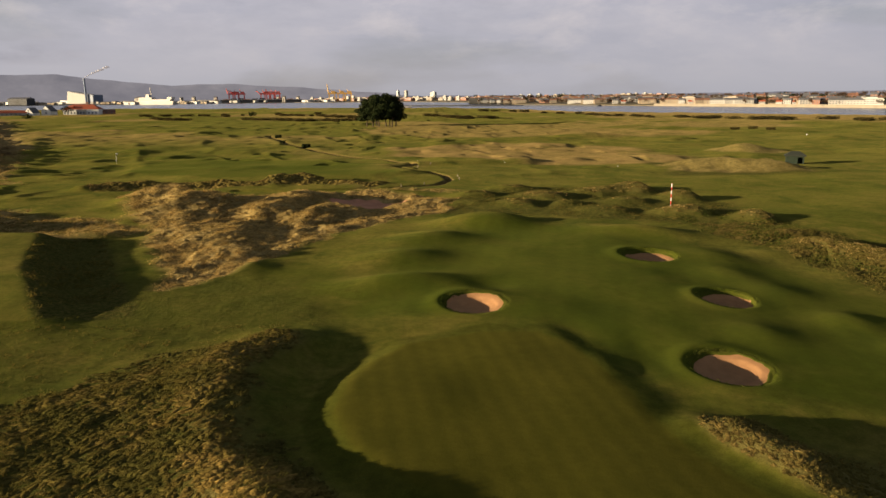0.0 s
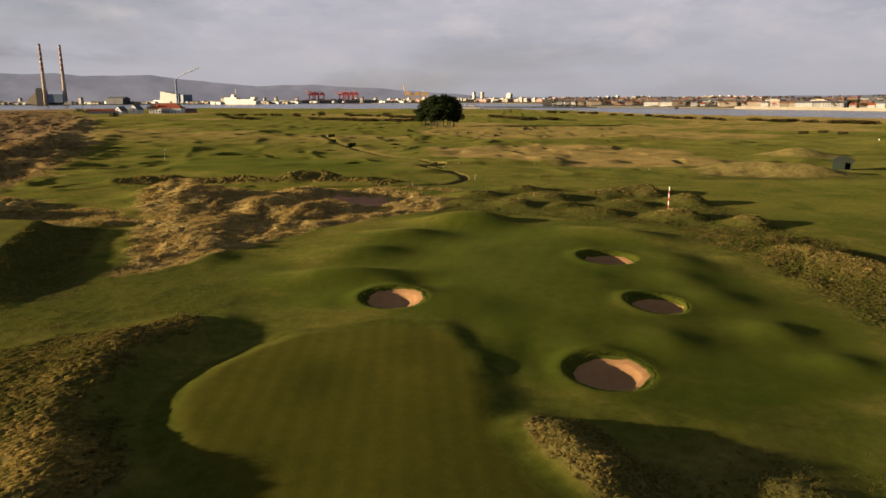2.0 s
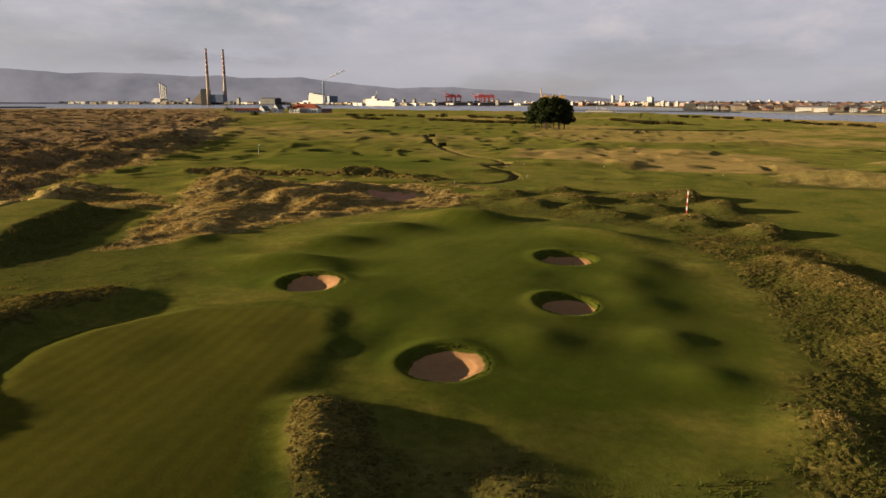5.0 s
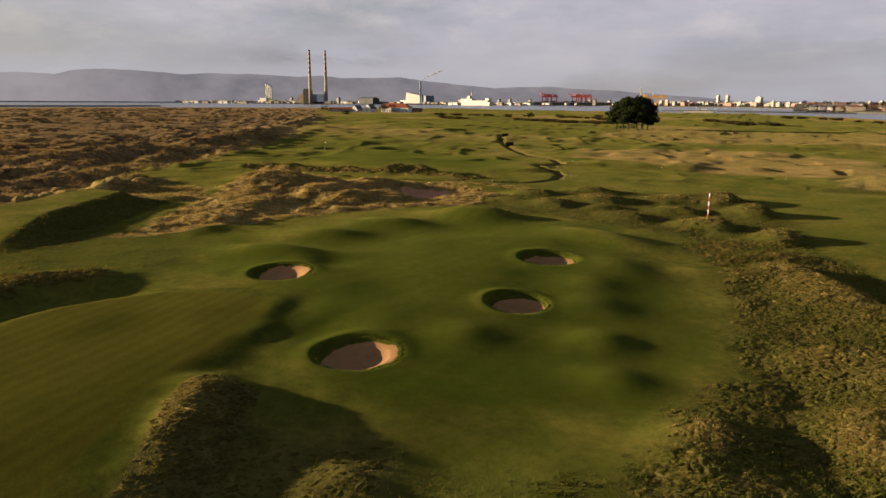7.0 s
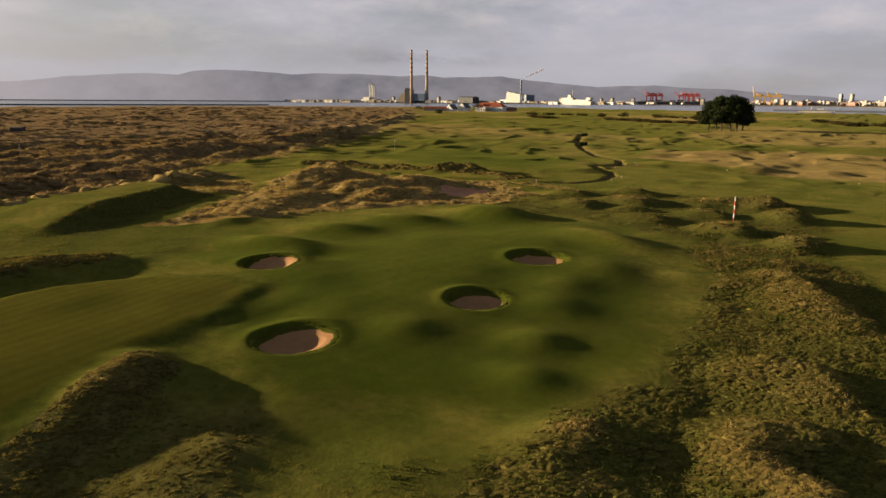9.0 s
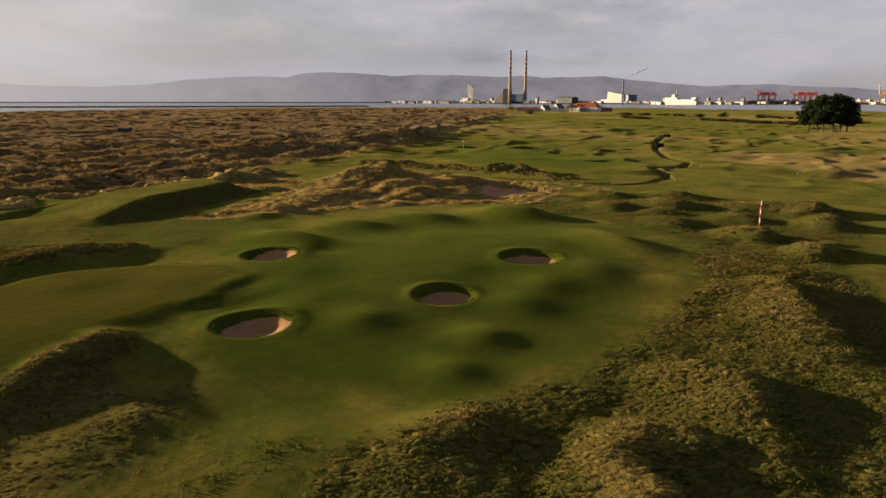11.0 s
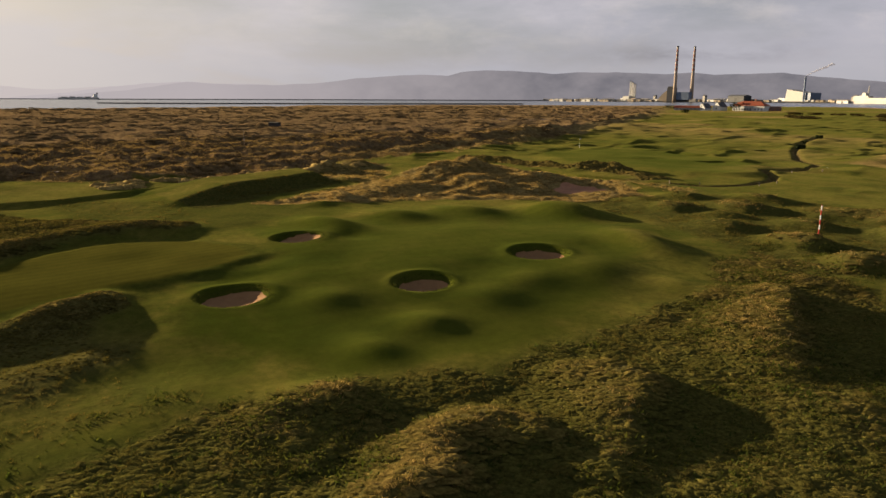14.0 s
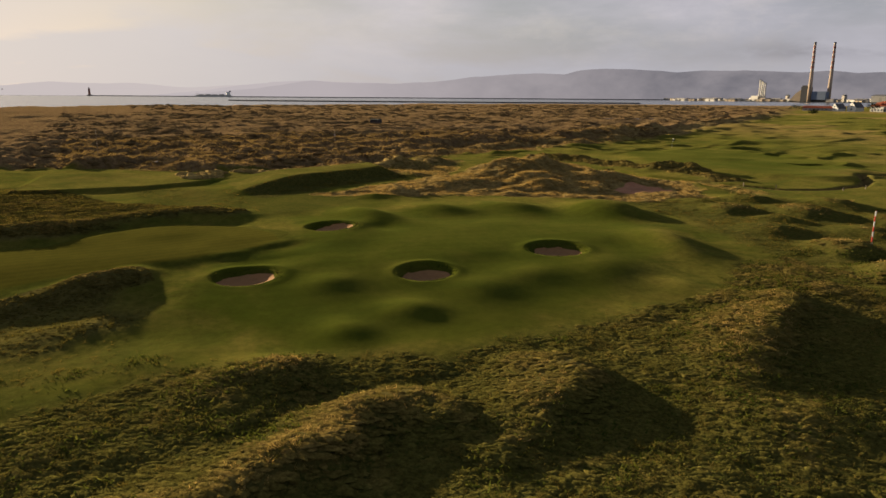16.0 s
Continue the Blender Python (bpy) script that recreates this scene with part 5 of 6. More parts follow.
def simple_house(label, group, w, d, h, rise, wall_mat, roof_mat, storeys, bays, chimney=True, hip=False):
    t = thing("house", 0, 0, 0, 0, label, "house", group)
    bm = bmesh.new()
    if hip:
        block(bm, -w / 2, w / 2, -d / 2, d / 2, -5, h)
    else:
        gable_wall(bm, -w / 2, w / 2, -d / 2, d / 2, -5, h, rise)
    part("wall", bm, wall_mat, t)
    roof = part("roof", (hip_roof if hip else gable_roof)(bmesh.new(), -w / 2, w / 2, -d / 2, d / 2, h, rise), roof_mat, t)
    if chimney:
        part("chimney", block(bmesh.new(), w * 0.32, w * 0.32 + 1.1, -0.5, 0.5, h + rise * 0.5, h + rise + 1.1), BRICK_WALL, roof)
    for s in range(storeys):
        z0 = 0.9 + s * 2.9
        pane_row(t, -d / 2, [-w / 2 + w * (k + 0.5) / bays for k in range(bays)], z0, z0 + 1.5, min(1.5, w / bays * 0.5))
    return t


def office(label, group, w, d, h, wall_mat, storeys, bays, cap=3.0):
    t = thing("tower_block", 0, 0, 0, 0, label, "building", group)
    part("wall", block(bmesh.new(), -w / 2, w / 2, -d / 2, d / 2, -12, h), wall_mat, t)
    part("roof", block(bmesh.new(), -w / 2 - 0.3, w / 2 + 0.3, -d / 2 - 0.3, d / 2 + 0.3, h, h + 0.9), CONCRETE, t)
    part("plant_room", block(bmesh.new(), -w * 0.25, w * 0.25, -d * 0.25, d * 0.25, h + 0.9, h + 0.9 + cap), wall_mat, t)
    for s in range(storeys):
        z0 = 1.5 + s * (h - 1) / storeys
        part("window_band", block(bmesh.new(), -w * 0.46, w * 0.46, -d / 2 - 0.15, -d / 2 + 0.1, z0, z0 + (h / storeys) * 0.45), GLASS_GREY, t)
    for k in range(bays):
        xx = -w / 2 + w * (k + 1) / (bays + 1)
        part("pier", block(bmesh.new(), xx - 0.35, xx + 0.35, -d / 2 - 0.3, -d / 2 - 0.152, 0, h), wall_mat, t)
    return t


def warehouse(label, group, w, d, h, wall_mat, roof_mat):
    t = thing("warehouse", 0, 0, 0, 0, label, "warehouse", group)
    part("wall", gable_wall(bmesh.new(), -w / 2, w / 2, -d / 2, d / 2, -2, h, h * 0.25), wall_mat, t)
    part("roof", gable_roof(bmesh.new(), -w / 2, w / 2, -d / 2, d / 2, h, h * 0.25, 0.5, 0.4), roof_mat, t)
    part("door", block(bmesh.new(), -w * 0.08, w * 0.08, -d / 2 - 0.1, -d / 2 + 0.1, -1, h * 0.7), DARK, t)
    return t


def ray_place(bearing, dist):
    return 18.5 - dist * math.sin(radians(bearing)), dist * math.cos(radians(bearing))


def put(kinds, k, bearing, dist, z=-1.2, turn=None):
    """Stands a copy of a kind where it is seen from the course; the first one used is the kind itself."""
    x, y = ray_place(bearing, dist)
    m = pose(x, y, z, 0, 0, bearing - 42 if turn is None else turn)
    proto = kinds[k]
    if proto.get("used"):
        c = copy_thing(proto, m)
        return c
    proto["used"] = 1
    proto.matrix_world = m
    return proto


SHORE = "houses on the far seafront"
HOUSES = [simple_house("white rendered two-storey seafront house with slate roof", SHORE, 11, 9, 6.2, 3.0, RENDER_WHITE, SLATE, 2, 3),
          simple_house("cream rendered seafront house with brown tiled roof", SHORE, 14, 9, 6.0, 3.2, RENDER_CREAM, BROWN_TILE, 2, 4),
          simple_house("red brick seafront house with slate roof", SHORE, 10, 9, 6.4, 3.4, BRICK_WALL, SLATE, 2, 3),
          simple_house("long white seafront terrace with slate roof", SHORE, 34, 10, 6.4, 3.2, RENDER_WHITE, SLATE, 2, 9),
          simple_house("cream seafront terrace with hipped brown roof", SHORE, 26, 10, 7.0, 3.0, RENDER_CREAM, BROWN_TILE, 2, 7, True, True),
          simple_house("small white seafront cottage with red roof", SHORE, 9, 8, 3.4, 2.6, RENDER_WHITE, RED_TILE, 1, 3)]
BLOCKS = [office("pale four-storey seafront apartment block", SHORE, 30, 14, 10, RENDER_CREAM, 4, 7, 1.5),
          office("white three-storey seafront hotel", SHORE, 52, 14, 7.8, RENDER_WHITE, 3, 11, 1.5)]
town = np.random.RandomState(11)


def shore_dist(b):
    return float(np.interp(b, [-36, -33, -30, -24, -19, -14, -9, -4], [985, 1035, 1090, 1215, 1300, 1400, 1560, 1700]))


def town_rise(past):
    """How high the land behind the far promenade lies, by metres behind the sea wall."""
    return float(np.interp(past, [0, 15, 60, 120, 200, 420, 700], [-1.1, 0.2, 1.6, 4.5, 7.5, 11.0, 12.0]))


def town_slope():
    vs, fs = [], []
    bs = np.linspace(-40, -2.5, 76)
    steps = (2, 15, 40, 60, 90, 120, 160, 200, 300, 420, 700)
    for b in bs:
        for s in steps:
            x, y = ray_place(b, shore_dist(b) + s)
            vs.append((x, y, town_rise(s) + 0.4 * math.sin(b * 3 + s)))
    n = len(steps)
    for i in range(len(bs) - 1):
        for k in range(n - 1):
            fs.append((i * n + k, i * n + k + 1, (i + 1) * n + k + 1, (i + 1) * n + k))
    me = bpy.data.meshes.new("town_ground")
    me.from_pydata(vs, [], fs)
    me.materials.append(SHORE_LAND)
    tagged(new("town_ground", me), "gently rising built-up land behind the far promenade", "ground", kind="structure")


town_slope()

b = -35.5
while b < -3.5:
    for row in range(4):
        if town.rand() < (0.8, 0.7, 0.6, 0.5)[row]:
            k = town.choice(6, p=(0.26, 0.2, 0.16, 0.14, 0.14, 0.10))
            put(HOUSES, k, b + town.uniform(-0.15, 0.15), shore_dist(b) + 22 + row * 55, town_rise(22 + row * 55) + 0.2, b + town.uniform(-12, 12))
    b += town.uniform(0.42, 0.75)
for b, k in ((-22.6, 0), (-31.4, 1), (-19.6, 0)):
    put(BLOCKS, k, b, shore_dist(b) + 30, town_rise(30))
WINTER = blade_material("winter_twigs", ((0.045, 0.032, 0.022), (0.11, 0.07, 0.045), (0.06, 0.04, 0.03), (0.15, 0.10, 0.065)))
TREES = [broad_tree(0, 0, 0, 10, 8, 300, WINTER, "bare brown winter tree among the far houses", "trees behind the seafront"),
         broad_tree(0, 0, 0, 11.5, 9, 301, PINE_LEAVES, "dark evergreen tree among the far houses", "trees behind the seafront"),
         broad_tree(0, 0, 0, 8, 8, 302, WINTER, "bare brown winter tree among the far houses", "trees behind the seafront")]
b = -35.5
while b < -3.0:
    for lo, hi in ((14, 60), (45, 330), (200, 400)):
        past = town.uniform(lo, hi)
        put(TREES, int(town.choice(3, p=(0.5, 0.15, 0.35))), b + town.uniform(0, 0.2), shore_dist(b) + past, town_rise(past) - 0.3, town.uniform(0, 360))
    b += town.uniform(0.26, 0.46)

# the town centre and port
GLASS_PALE = plain("pale_glazing", (0.26, 0.27, 0.26), 0.4, vary=0.2, scale=0.1, spec=0.5)
CITY = "buildings of the far city"
OFFICES = [office("pale concrete office block on the far quays", CITY, 20, 18, 12.5, CONCRETE, 5, 3),
           office("cream apartment block on the far quays", CITY, 30, 16, 9, RENDER_CREAM, 4, 5),
           office("white apartment block on the far quays", CITY, 17, 15, 15, RENDER_WHITE, 5, 3),
           office("low brick building on the far quays", CITY, 36, 18, 7.5, BRICK_WALL, 3, 6),
           office("tall dark glazed tower in the far city", CITY, 12, 12, 46, GLASS_GREY, 18, 3),
           office("tall grey concrete tower in the far city", CITY, 15, 14, 46, CONCRETE, 17, 3),
           office("broad pale glazed block in the far city", CITY, 28, 16, 38, GLASS_PALE, 13, 5)]
SHEDS = [warehouse("pale steel port warehouse on the far quay", "port warehouses", 48, 22, 7.5, STEEL, CONCRETE),
         warehouse("tan port warehouse on the far quay", "port warehouses", 30, 18, 6, TAN, SLATE),
         warehouse("dark industrial shed on the far quay", "port warehouses", 80, 40, 22, HULL, SLATE),
         warehouse("small pale store on the far quay", "port warehouses", 14, 11, 5, RENDER_WHITE, CONCRETE),
         warehouse("low brick store with red roof on the far quay", "port warehouses", 20, 11, 6, BRICK_WALL, BROWN_TILE),
         warehouse("tall narrow silo house on the far quay", "port warehouses", 12, 12, 20, CONCRETE, SLATE)]
put(OFFICES, 4, 2.96, 3500)
put(OFFICES, 5, 2.3, 3500)
put(OFFICES, 6, 0.1, 3450)
put(OFFICES, 2, 6.6, 3300, 6)
b = 9.8
while b > -6.0:
    put(OFFICES, int(town.choice(4, p=(0.26, 0.32, 0.16, 0.26))), b, 3150 + town.uniform(0, 400), -1.2 + town.uniform(0, 5))
    b -= town.uniform(0.15, 0.3)
b = -3.5
while b > -20:
    put(OFFICES, int(town.choice(4, p=(0.2, 0.3, 0.2, 0.3))), b, 2500 + town.uniform(0, 900), 2 + town.uniform(0, 8))
    b -= town.uniform(0.35, 0.8)
for b, k, d in ((41.5, 0, 3000), (40.3, 1, 3000), (39.9, 1, 2980), (36.6, 1, 3000), (36.2, 0, 3050), (32.2, 0, 3050), (31.6, 1, 3000), (30.3, 2, 3000), (29.4, 1, 3050), (28.4, 1, 3150), (24.9, 1, 3200),
                (23.2, 0, 2800), (19.6, 1, 2800), (18.9, 0, 2800), (18.1, 1, 2850), (17.4, 0, 2850), (10.3, 0, 3000), (9.5, 1, 3000), (8.9, 0, 3050), (42.8, 1, 3000), (43.6, 0, 3050), (33.1, 1, 3100), (27.9, 0, 3400)):
    put(SHEDS, k, b + town.uniform(-0.1, 0.1), d)

b = 45.0
while b > 8.0:
    if not (33.8 < b < 36.0 or 26.0 < b < 28.2 or 20.2 < b < 22.6):
        put(SHEDS, int(town.choice(6, p=(0.12, 0.24, 0.0, 0.44, 0.12, 0.08))), b, 2960 + town.uniform(0, 480), -1.2 + town.uniform(0, 3.0), b - 42 + town.uniform(-25, 25))
    b -= town.uniform(0.12, 0.42)


def banded_chimney(x, y, height):
    t = thing("power_station_chimney", x, y, -2, 0, "very tall concrete chimney with red and white bands at the top", "chimney", "twin power station chimneys")
    r = lambda z: 7.6 - 3.6 * z / height
    part("shaft", tube(bmesh.new(), (0, 0, 0), (0, 0, height * 0.52), r(0), r(height * 0.52), 20), CHIMNEY, t, "weathered tan concrete shaft", True)
    for k in range(11):
        z0, z1 = height * (0.52 + 0.042 * k), height * (0.52 + 0.042 * (k + 1))
        part("band", tube(bmesh.new(), (0, 0, z0), (0, 0, z1), r(z0), r(z1), 20), CHIMNEY_WHITE if k % 2 == 0 else DULL_RED, t, "faded white band" if k % 2 == 0 else "faded red band")
    part("rim", tube(bmesh.new(), (0, 0, height * 0.982), (0, 0, height), r(height) + 0.5, r(height) + 0.5, 20), HULL, t, "dark top rim")


banded_chimney(-1675, 2428, 215)
banded_chimney(-1622, 2464, 213)


def power_station():
    t = thing("power_station", -1655, 2440, -2, 8, "disused power station with dark boiler house and tan turbine hall", "power station")
    bm = bmesh.new()
    block(bm, -52, -27, -14, 22, 0, 55)
    block(bm, -50, -29, -12, 20, 55, 60)
    part("boiler_house", bm, HULL, t, "dark clad boiler house")
    part("turbine_hall", block(bmesh.new(), -12, 40, -12, 20, 8, 38), STEEL_BLUE, t, "blue-grey turbine hall")
    for k in range(5):
        part("column", block(bmesh.new(), -11 + k * 11.5, -7 + k * 11.5, -10, 16, 0, 8), HULL, t)
    bm = bmesh.new()
    v = [bm.verts.new(p) for p in ((-100, -10, 0), (-53, -10, 0), (-53, -10, 46), (-74, -10, 30), (-100, 20, 0), (-53, 20, 0), (-53, 20, 46), (-74, 20, 30))]
    for f in ((0, 1, 2, 3), (5, 4, 7, 6), (0, 3, 7, 4), (3, 2, 6, 7), (1, 5, 6, 2)):
        bm.faces.new([v[i] for i in f])
    part("conveyor_house", bm, TAN, t, "tan stepped side building")
    part("annex", block(bmesh.new(), 42, 70, -10, 12, 0, 12), CONCRETE, t)


power_station()


def gas_station():
    t = thing("gas_power_station", -2036, 2608, -2, -10, "white power plant with four slim steel stacks", "power station")
    part("hall", block(bmesh.new(), -34, 8, -20, 20, 0, 22), RENDER_WHITE, t, "white turbine hall")
    part("annex", block(bmesh.new(), 8, 46, -16, 16, 0, 13), RENDER_CREAM, t)
    part("low_wing", block(bmesh.new(), -52, -34, -16, 16, 0, 12), STEEL, t)
    for k, xx in enumerate((-9, 3, 13, 25)):
        s = part("exhaust_pipe", tube(bmesh.new(), (xx, 0, 0), (xx, 0, 88 - 5 * k), 3.2, 2.8, 14), STEEL, t, "pale steel exhaust pipe")
        part("pipe_cap", tube(bmesh.new(), (xx, 0, 88 - 5 * k), (xx, 0, 90 - 5 * k), 3.3, 3.3, 14), HULL, s)


gas_station()


def incinerator():
    t = thing("waste_plant", -1600, 3285, -2, -22, "white and blue waste plant with a slanted roof and slim chimney", "power station")
    bm = bmesh.new()
    v = [bm.verts.new(p) for p in ((-84, -25, 0), (30, -25, 0), (30, -25, 42), (-74, -25, 56), (-84, 30, 0), (30, 30, 0), (30, 30, 42), (-74, 30, 56))]
    for f in ((0, 1, 2, 3), (5, 4, 7, 6), (0, 3, 7, 4), (3, 2, 6, 7), (1, 5, 6, 2)):
        bm.faces.new([v[i] for i in f])
    part("main_hall", bm, RENDER_WHITE, t, "white slanted hall")
    part("boiler_hall", block(bmesh.new(), 30.5, 78, -24, 32, 0, 40), STEEL_BLUE, t, "blue-grey hall")
    part("chimney", tube(bmesh.new(), (44, -31, 0), (44, -31, 112), 4.6, 4.2, 16), STEEL_BLUE, t, "slim grey chimney")
    part("low_hall", block(bmesh.new(), -130, -84.5, -22, 26, 0, 15), STEEL, t)


incinerator()


def smoke_plume(x, y, z, along, rise, length):
    rng3 = np.random.RandomState(9)
    bm = bmesh.new()
    for k in range(70):
        f = k / 69
        r = 1.6 + 5.5 * f * (1 - 0.35 * f)
        c = Vector((along[0] * length * f, along[1] * length * f, rise * f ** 0.85)) + Vector(rng3.normal(0, 1, 3)) * r * 0.3
        bmesh.ops.create_icosphere(bm, subdivisions=1, radius=r * rng3.uniform(0.6, 1.0), matrix=Matrix.Translation(c))
    ob = new("smoke_plume", mesh_from("smoke_plume", bm, SMOKE, True))
    ob.location = (x, y, z)
    tagged(ob, "thin pale smoke drifting from a far chimney", "smoke", kind="stuff")


smoke_plume(-1571, 3240, 111, (math.cos(radians(27)), math.sin(radians(27))), 52, 105)


FERRY_WHITE = plain("ferry_white", (0.50, 0.46, 0.41), 0.6, vary=0.2, scale=0.05)


def ferry(x, y, turn, length, label):
    t = thing("ferry", x, y, SEA, turn, label, "ship")
    h = length
    bm = bmesh.new()
    v = [bm.verts.new(p) for p in ((-h / 2, -10, -2), (h / 2 - 14, -10, -2), (h / 2 - 8, 0, -2), (h / 2 - 14, 10, -2), (-h / 2, 10, -2),
                                   (-h / 2, -11, 12), (h / 2 - 12, -11, 12), (h / 2, 0, 14), (h / 2 - 12, 11, 12), (-h / 2, 11, 12))]
    for f in ((5, 6, 7, 8, 9), (0, 1, 6, 5), (1, 2, 7, 6), (2, 3, 8, 7), (3, 4, 9, 8), (4, 0, 5, 9)):
        bm.faces.new([v[i] for i in f])
    part("hull", bm, FERRY_WHITE, t)
    part("deckhouse", block(bmesh.new(), -h * 0.46, -h * 0.1, -10, 10, 12, 25, 0.06), FERRY_WHITE, t)
    part("car_deck", block(bmesh.new(), -h * 0.099, h * 0.36, -10, 10, 12, 18), FERRY_WHITE, t)
    part("bridge", block(bmesh.new(), h * 0.28, h * 0.4, -10, 10, 18.1, 26, 0.1), FERRY_WHITE, t)
    part("funnel", block(bmesh.new(), -h * 0.3, -h * 0.2, -4, 4, 25, 36, 0.25), FERRY_WHITE, t)
    part("mast", tube(bmesh.new(), (-h * 0.2, 6, 25), (-h * 0.2, 6, 58), 2.0, 1.2, 8), FERRY_WHITE, t)
    for k in range(3):
        part("window_band", block(bmesh.new(), -h * 0.44, -h * 0.12, -10.2, -9.9, 14 + 3.6 * k, 15.2 + 3.6 * k), GLASS_GREY, t)


ferry(-978, 2540, -22, 176, "large white ferry berthed at the far quay")


def cargo_ship(x, y, turn, length):
    t = thing("cargo_ship", x, y, SEA, turn, "grey cargo ship passing behind the harbour wall", "ship")
    h = length
    part("hull", block(bmesh.new(), -h / 2, h / 2, -11, 11, -2, 9), STEEL, t)
    part("bridge", block(bmesh.new(), h * 0.36, h * 0.47, -9, 9, 9, 24), WHITE_PAINT, t)
    part("funnel", block(bmesh.new(), h * 0.44, h * 0.48, -3, 3, 24, 30), HULL, t)
    for k in range(4):
        part("hatch", block(bmesh.new(), -h * 0.42 + k * h * 0.19, -h * 0.27 + k * h * 0.19, -8, 8, 9, 12 + k % 2), CONCRETE, t)
    part("mast", tube(bmesh.new(), (-h * 0.45, 0, 9), (-h * 0.45, 0, 22), 0.8, 0.5, 8), STEEL, t)


cargo_ship(-3480, 560, 82 - 90 + 90, 165)


def dark_quay(x, y, turn, length):
    t = thing("bulk_carrier", x, y, SEA, turn, "long dark-hulled ship moored under the red cranes", "ship")
    part("hull", block(bmesh.new(), -length / 2, length / 2, -14, 14, -2, 13, 0.02), HULL, t)
    part("deck_rail", block(bmesh.new(), -length / 2 + 6, length / 2 - 6, -13.6, 13.6, 13, 14), STEEL, t)
    part("bow", block(bmesh.new(), -length / 2 - 16, -length / 2, -8, 8, 0, 14, 0.2), HULL, t)
    for k in range(10):
        part("container_stack", block(bmesh.new(), -length * 0.45 + k * length * 0.085, -length * 0.38 + k * length * 0.085, -12, 12, 14, 16.5 + (k * 7 % 3) * 1.5), HULL if k % 3 else BRICK_WALL, t)


dark_quay(-715, 2985, 13.5, 340)


def gantry_crane(x, y, turn, mat, label, up):
    t = thing("gantry_crane", x, y, -1, turn, label, "crane", "container cranes on the far quay")
    for sx in (-12, 12):
        for sy in (-8, 8):
            part("leg", block(bmesh.new(), sx - 2.3, sx + 2.3, sy - 2.0, sy + 2.0, 0, 32), mat, t)
        part("cross_beam", block(bmesh.new(), sx - 2.3, sx + 2.3, -6, 6, 18, 22), mat, t)
    part("girder", block(bmesh.new(), -17, 17, -6, 6, 32, 38), mat, t)
    part("cab", block(bmesh.new(), 0, 13, -5, 5, 38, 45), mat, t)
    part("boom", tube(bmesh.new(), (-14, 0, 35), (-14 - up[0], 0, 35 + up[1]), 2.8, 2.0, 6), mat, t)
    part("mast", tube(bmesh.new(), (0, 0, 38), (-6, 0, 52), 2.2, 1.4, 6), mat, t)


for b, up in ((16.0, (8, 22)), (15.7, (16, 14)), (15.3, (20, 6)), (13.6, (18, 14)), (13.3, (24, 4)), (12.95, (14, 18)), (12.6, (26, 5))):
    x, y = ray_place(b, 3120)
    gantry_crane(x, y, b, CRANE_RED, "red container gantry crane on the far quay", up)
for b, up in ((8.3, (6, 40)), (7.6, (18, 10)), (7.0, (14, 8))):
    x, y = ray_place(b, 3150)
    gantry_crane(x, y, b, CRANE_YELLOW, "yellow dockside crane on the far quay", up)


def lighthouse(x, y, height, label):
    t = thing("lighthouse", x, y, -1, 0, label, "lighthouse", "harbour lighthouses")
    part("base", tube(bmesh.new(), (0, 0, -4), (0, 0, 4), 13, 12, 18), CONCRETE, t)
    part("tower", tube(bmesh.new(), (0, 0, 4), (0, 0, height * 0.78), 6.0, 4.4, 16), DULL_RED, t, "red masonry tower")
    part("gallery", tube(bmesh.new(), (0, 0, height * 0.78), (0, 0, height * 0.82), 5.6, 5.6, 16), DULL_RED, t)
    part("lantern", tube(bmesh.new(), (0, 0, height * 0.82), (0, 0, height * 0.94), 2.6, 2.6, 12), GLASS_GREY, t)
    part("dome", tube(bmesh.new(), (0, 0, height * 0.94), (0, 0, height), 2.9, 0.4, 12), DULL_RED, t)


lighthouse(-3962, 22, 42, "dark red lighthouse at the end of the harbour wall")
lighthouse(-4640, -420, 34, "small lighthouse standing alone in the bay")


def harbour_boat(x, y, turn):
    t = thing("harbour_boat", x, y, SEA, turn, "white passenger boat moored in the lagoon", "boat")
    part("hull", block(bmesh.new(), -26, 24, -4, 4, -1, 2.2), FERRY_WHITE, t)
    part("bow", block(bmesh.new(), 24, 30, -3, 3, 0, 2.6, 0.3), FERRY_WHITE, t)
    part("cabin", block(bmesh.new(), -20, 16, -3.6, 3.6, 2.2, 4.6), FERRY_WHITE, t)
    part("window_band", block(bmesh.new(), -19, 15, -3.75, -3.5, 2.9, 4.0), DARK, t)
    part("wheelhouse", block(bmesh.new(), 2, 12, -2.4, 2.4, 4.6, 6.6), STEEL, t)
    part("mast", tube(bmesh.new(), (-6, 0, 4.6), (-6, 0, 9.5), 0.4, 0.3, 6), STEEL, t)


x, y = ray_place(3.7, 1330)
harbour_boat(x, y, 4)


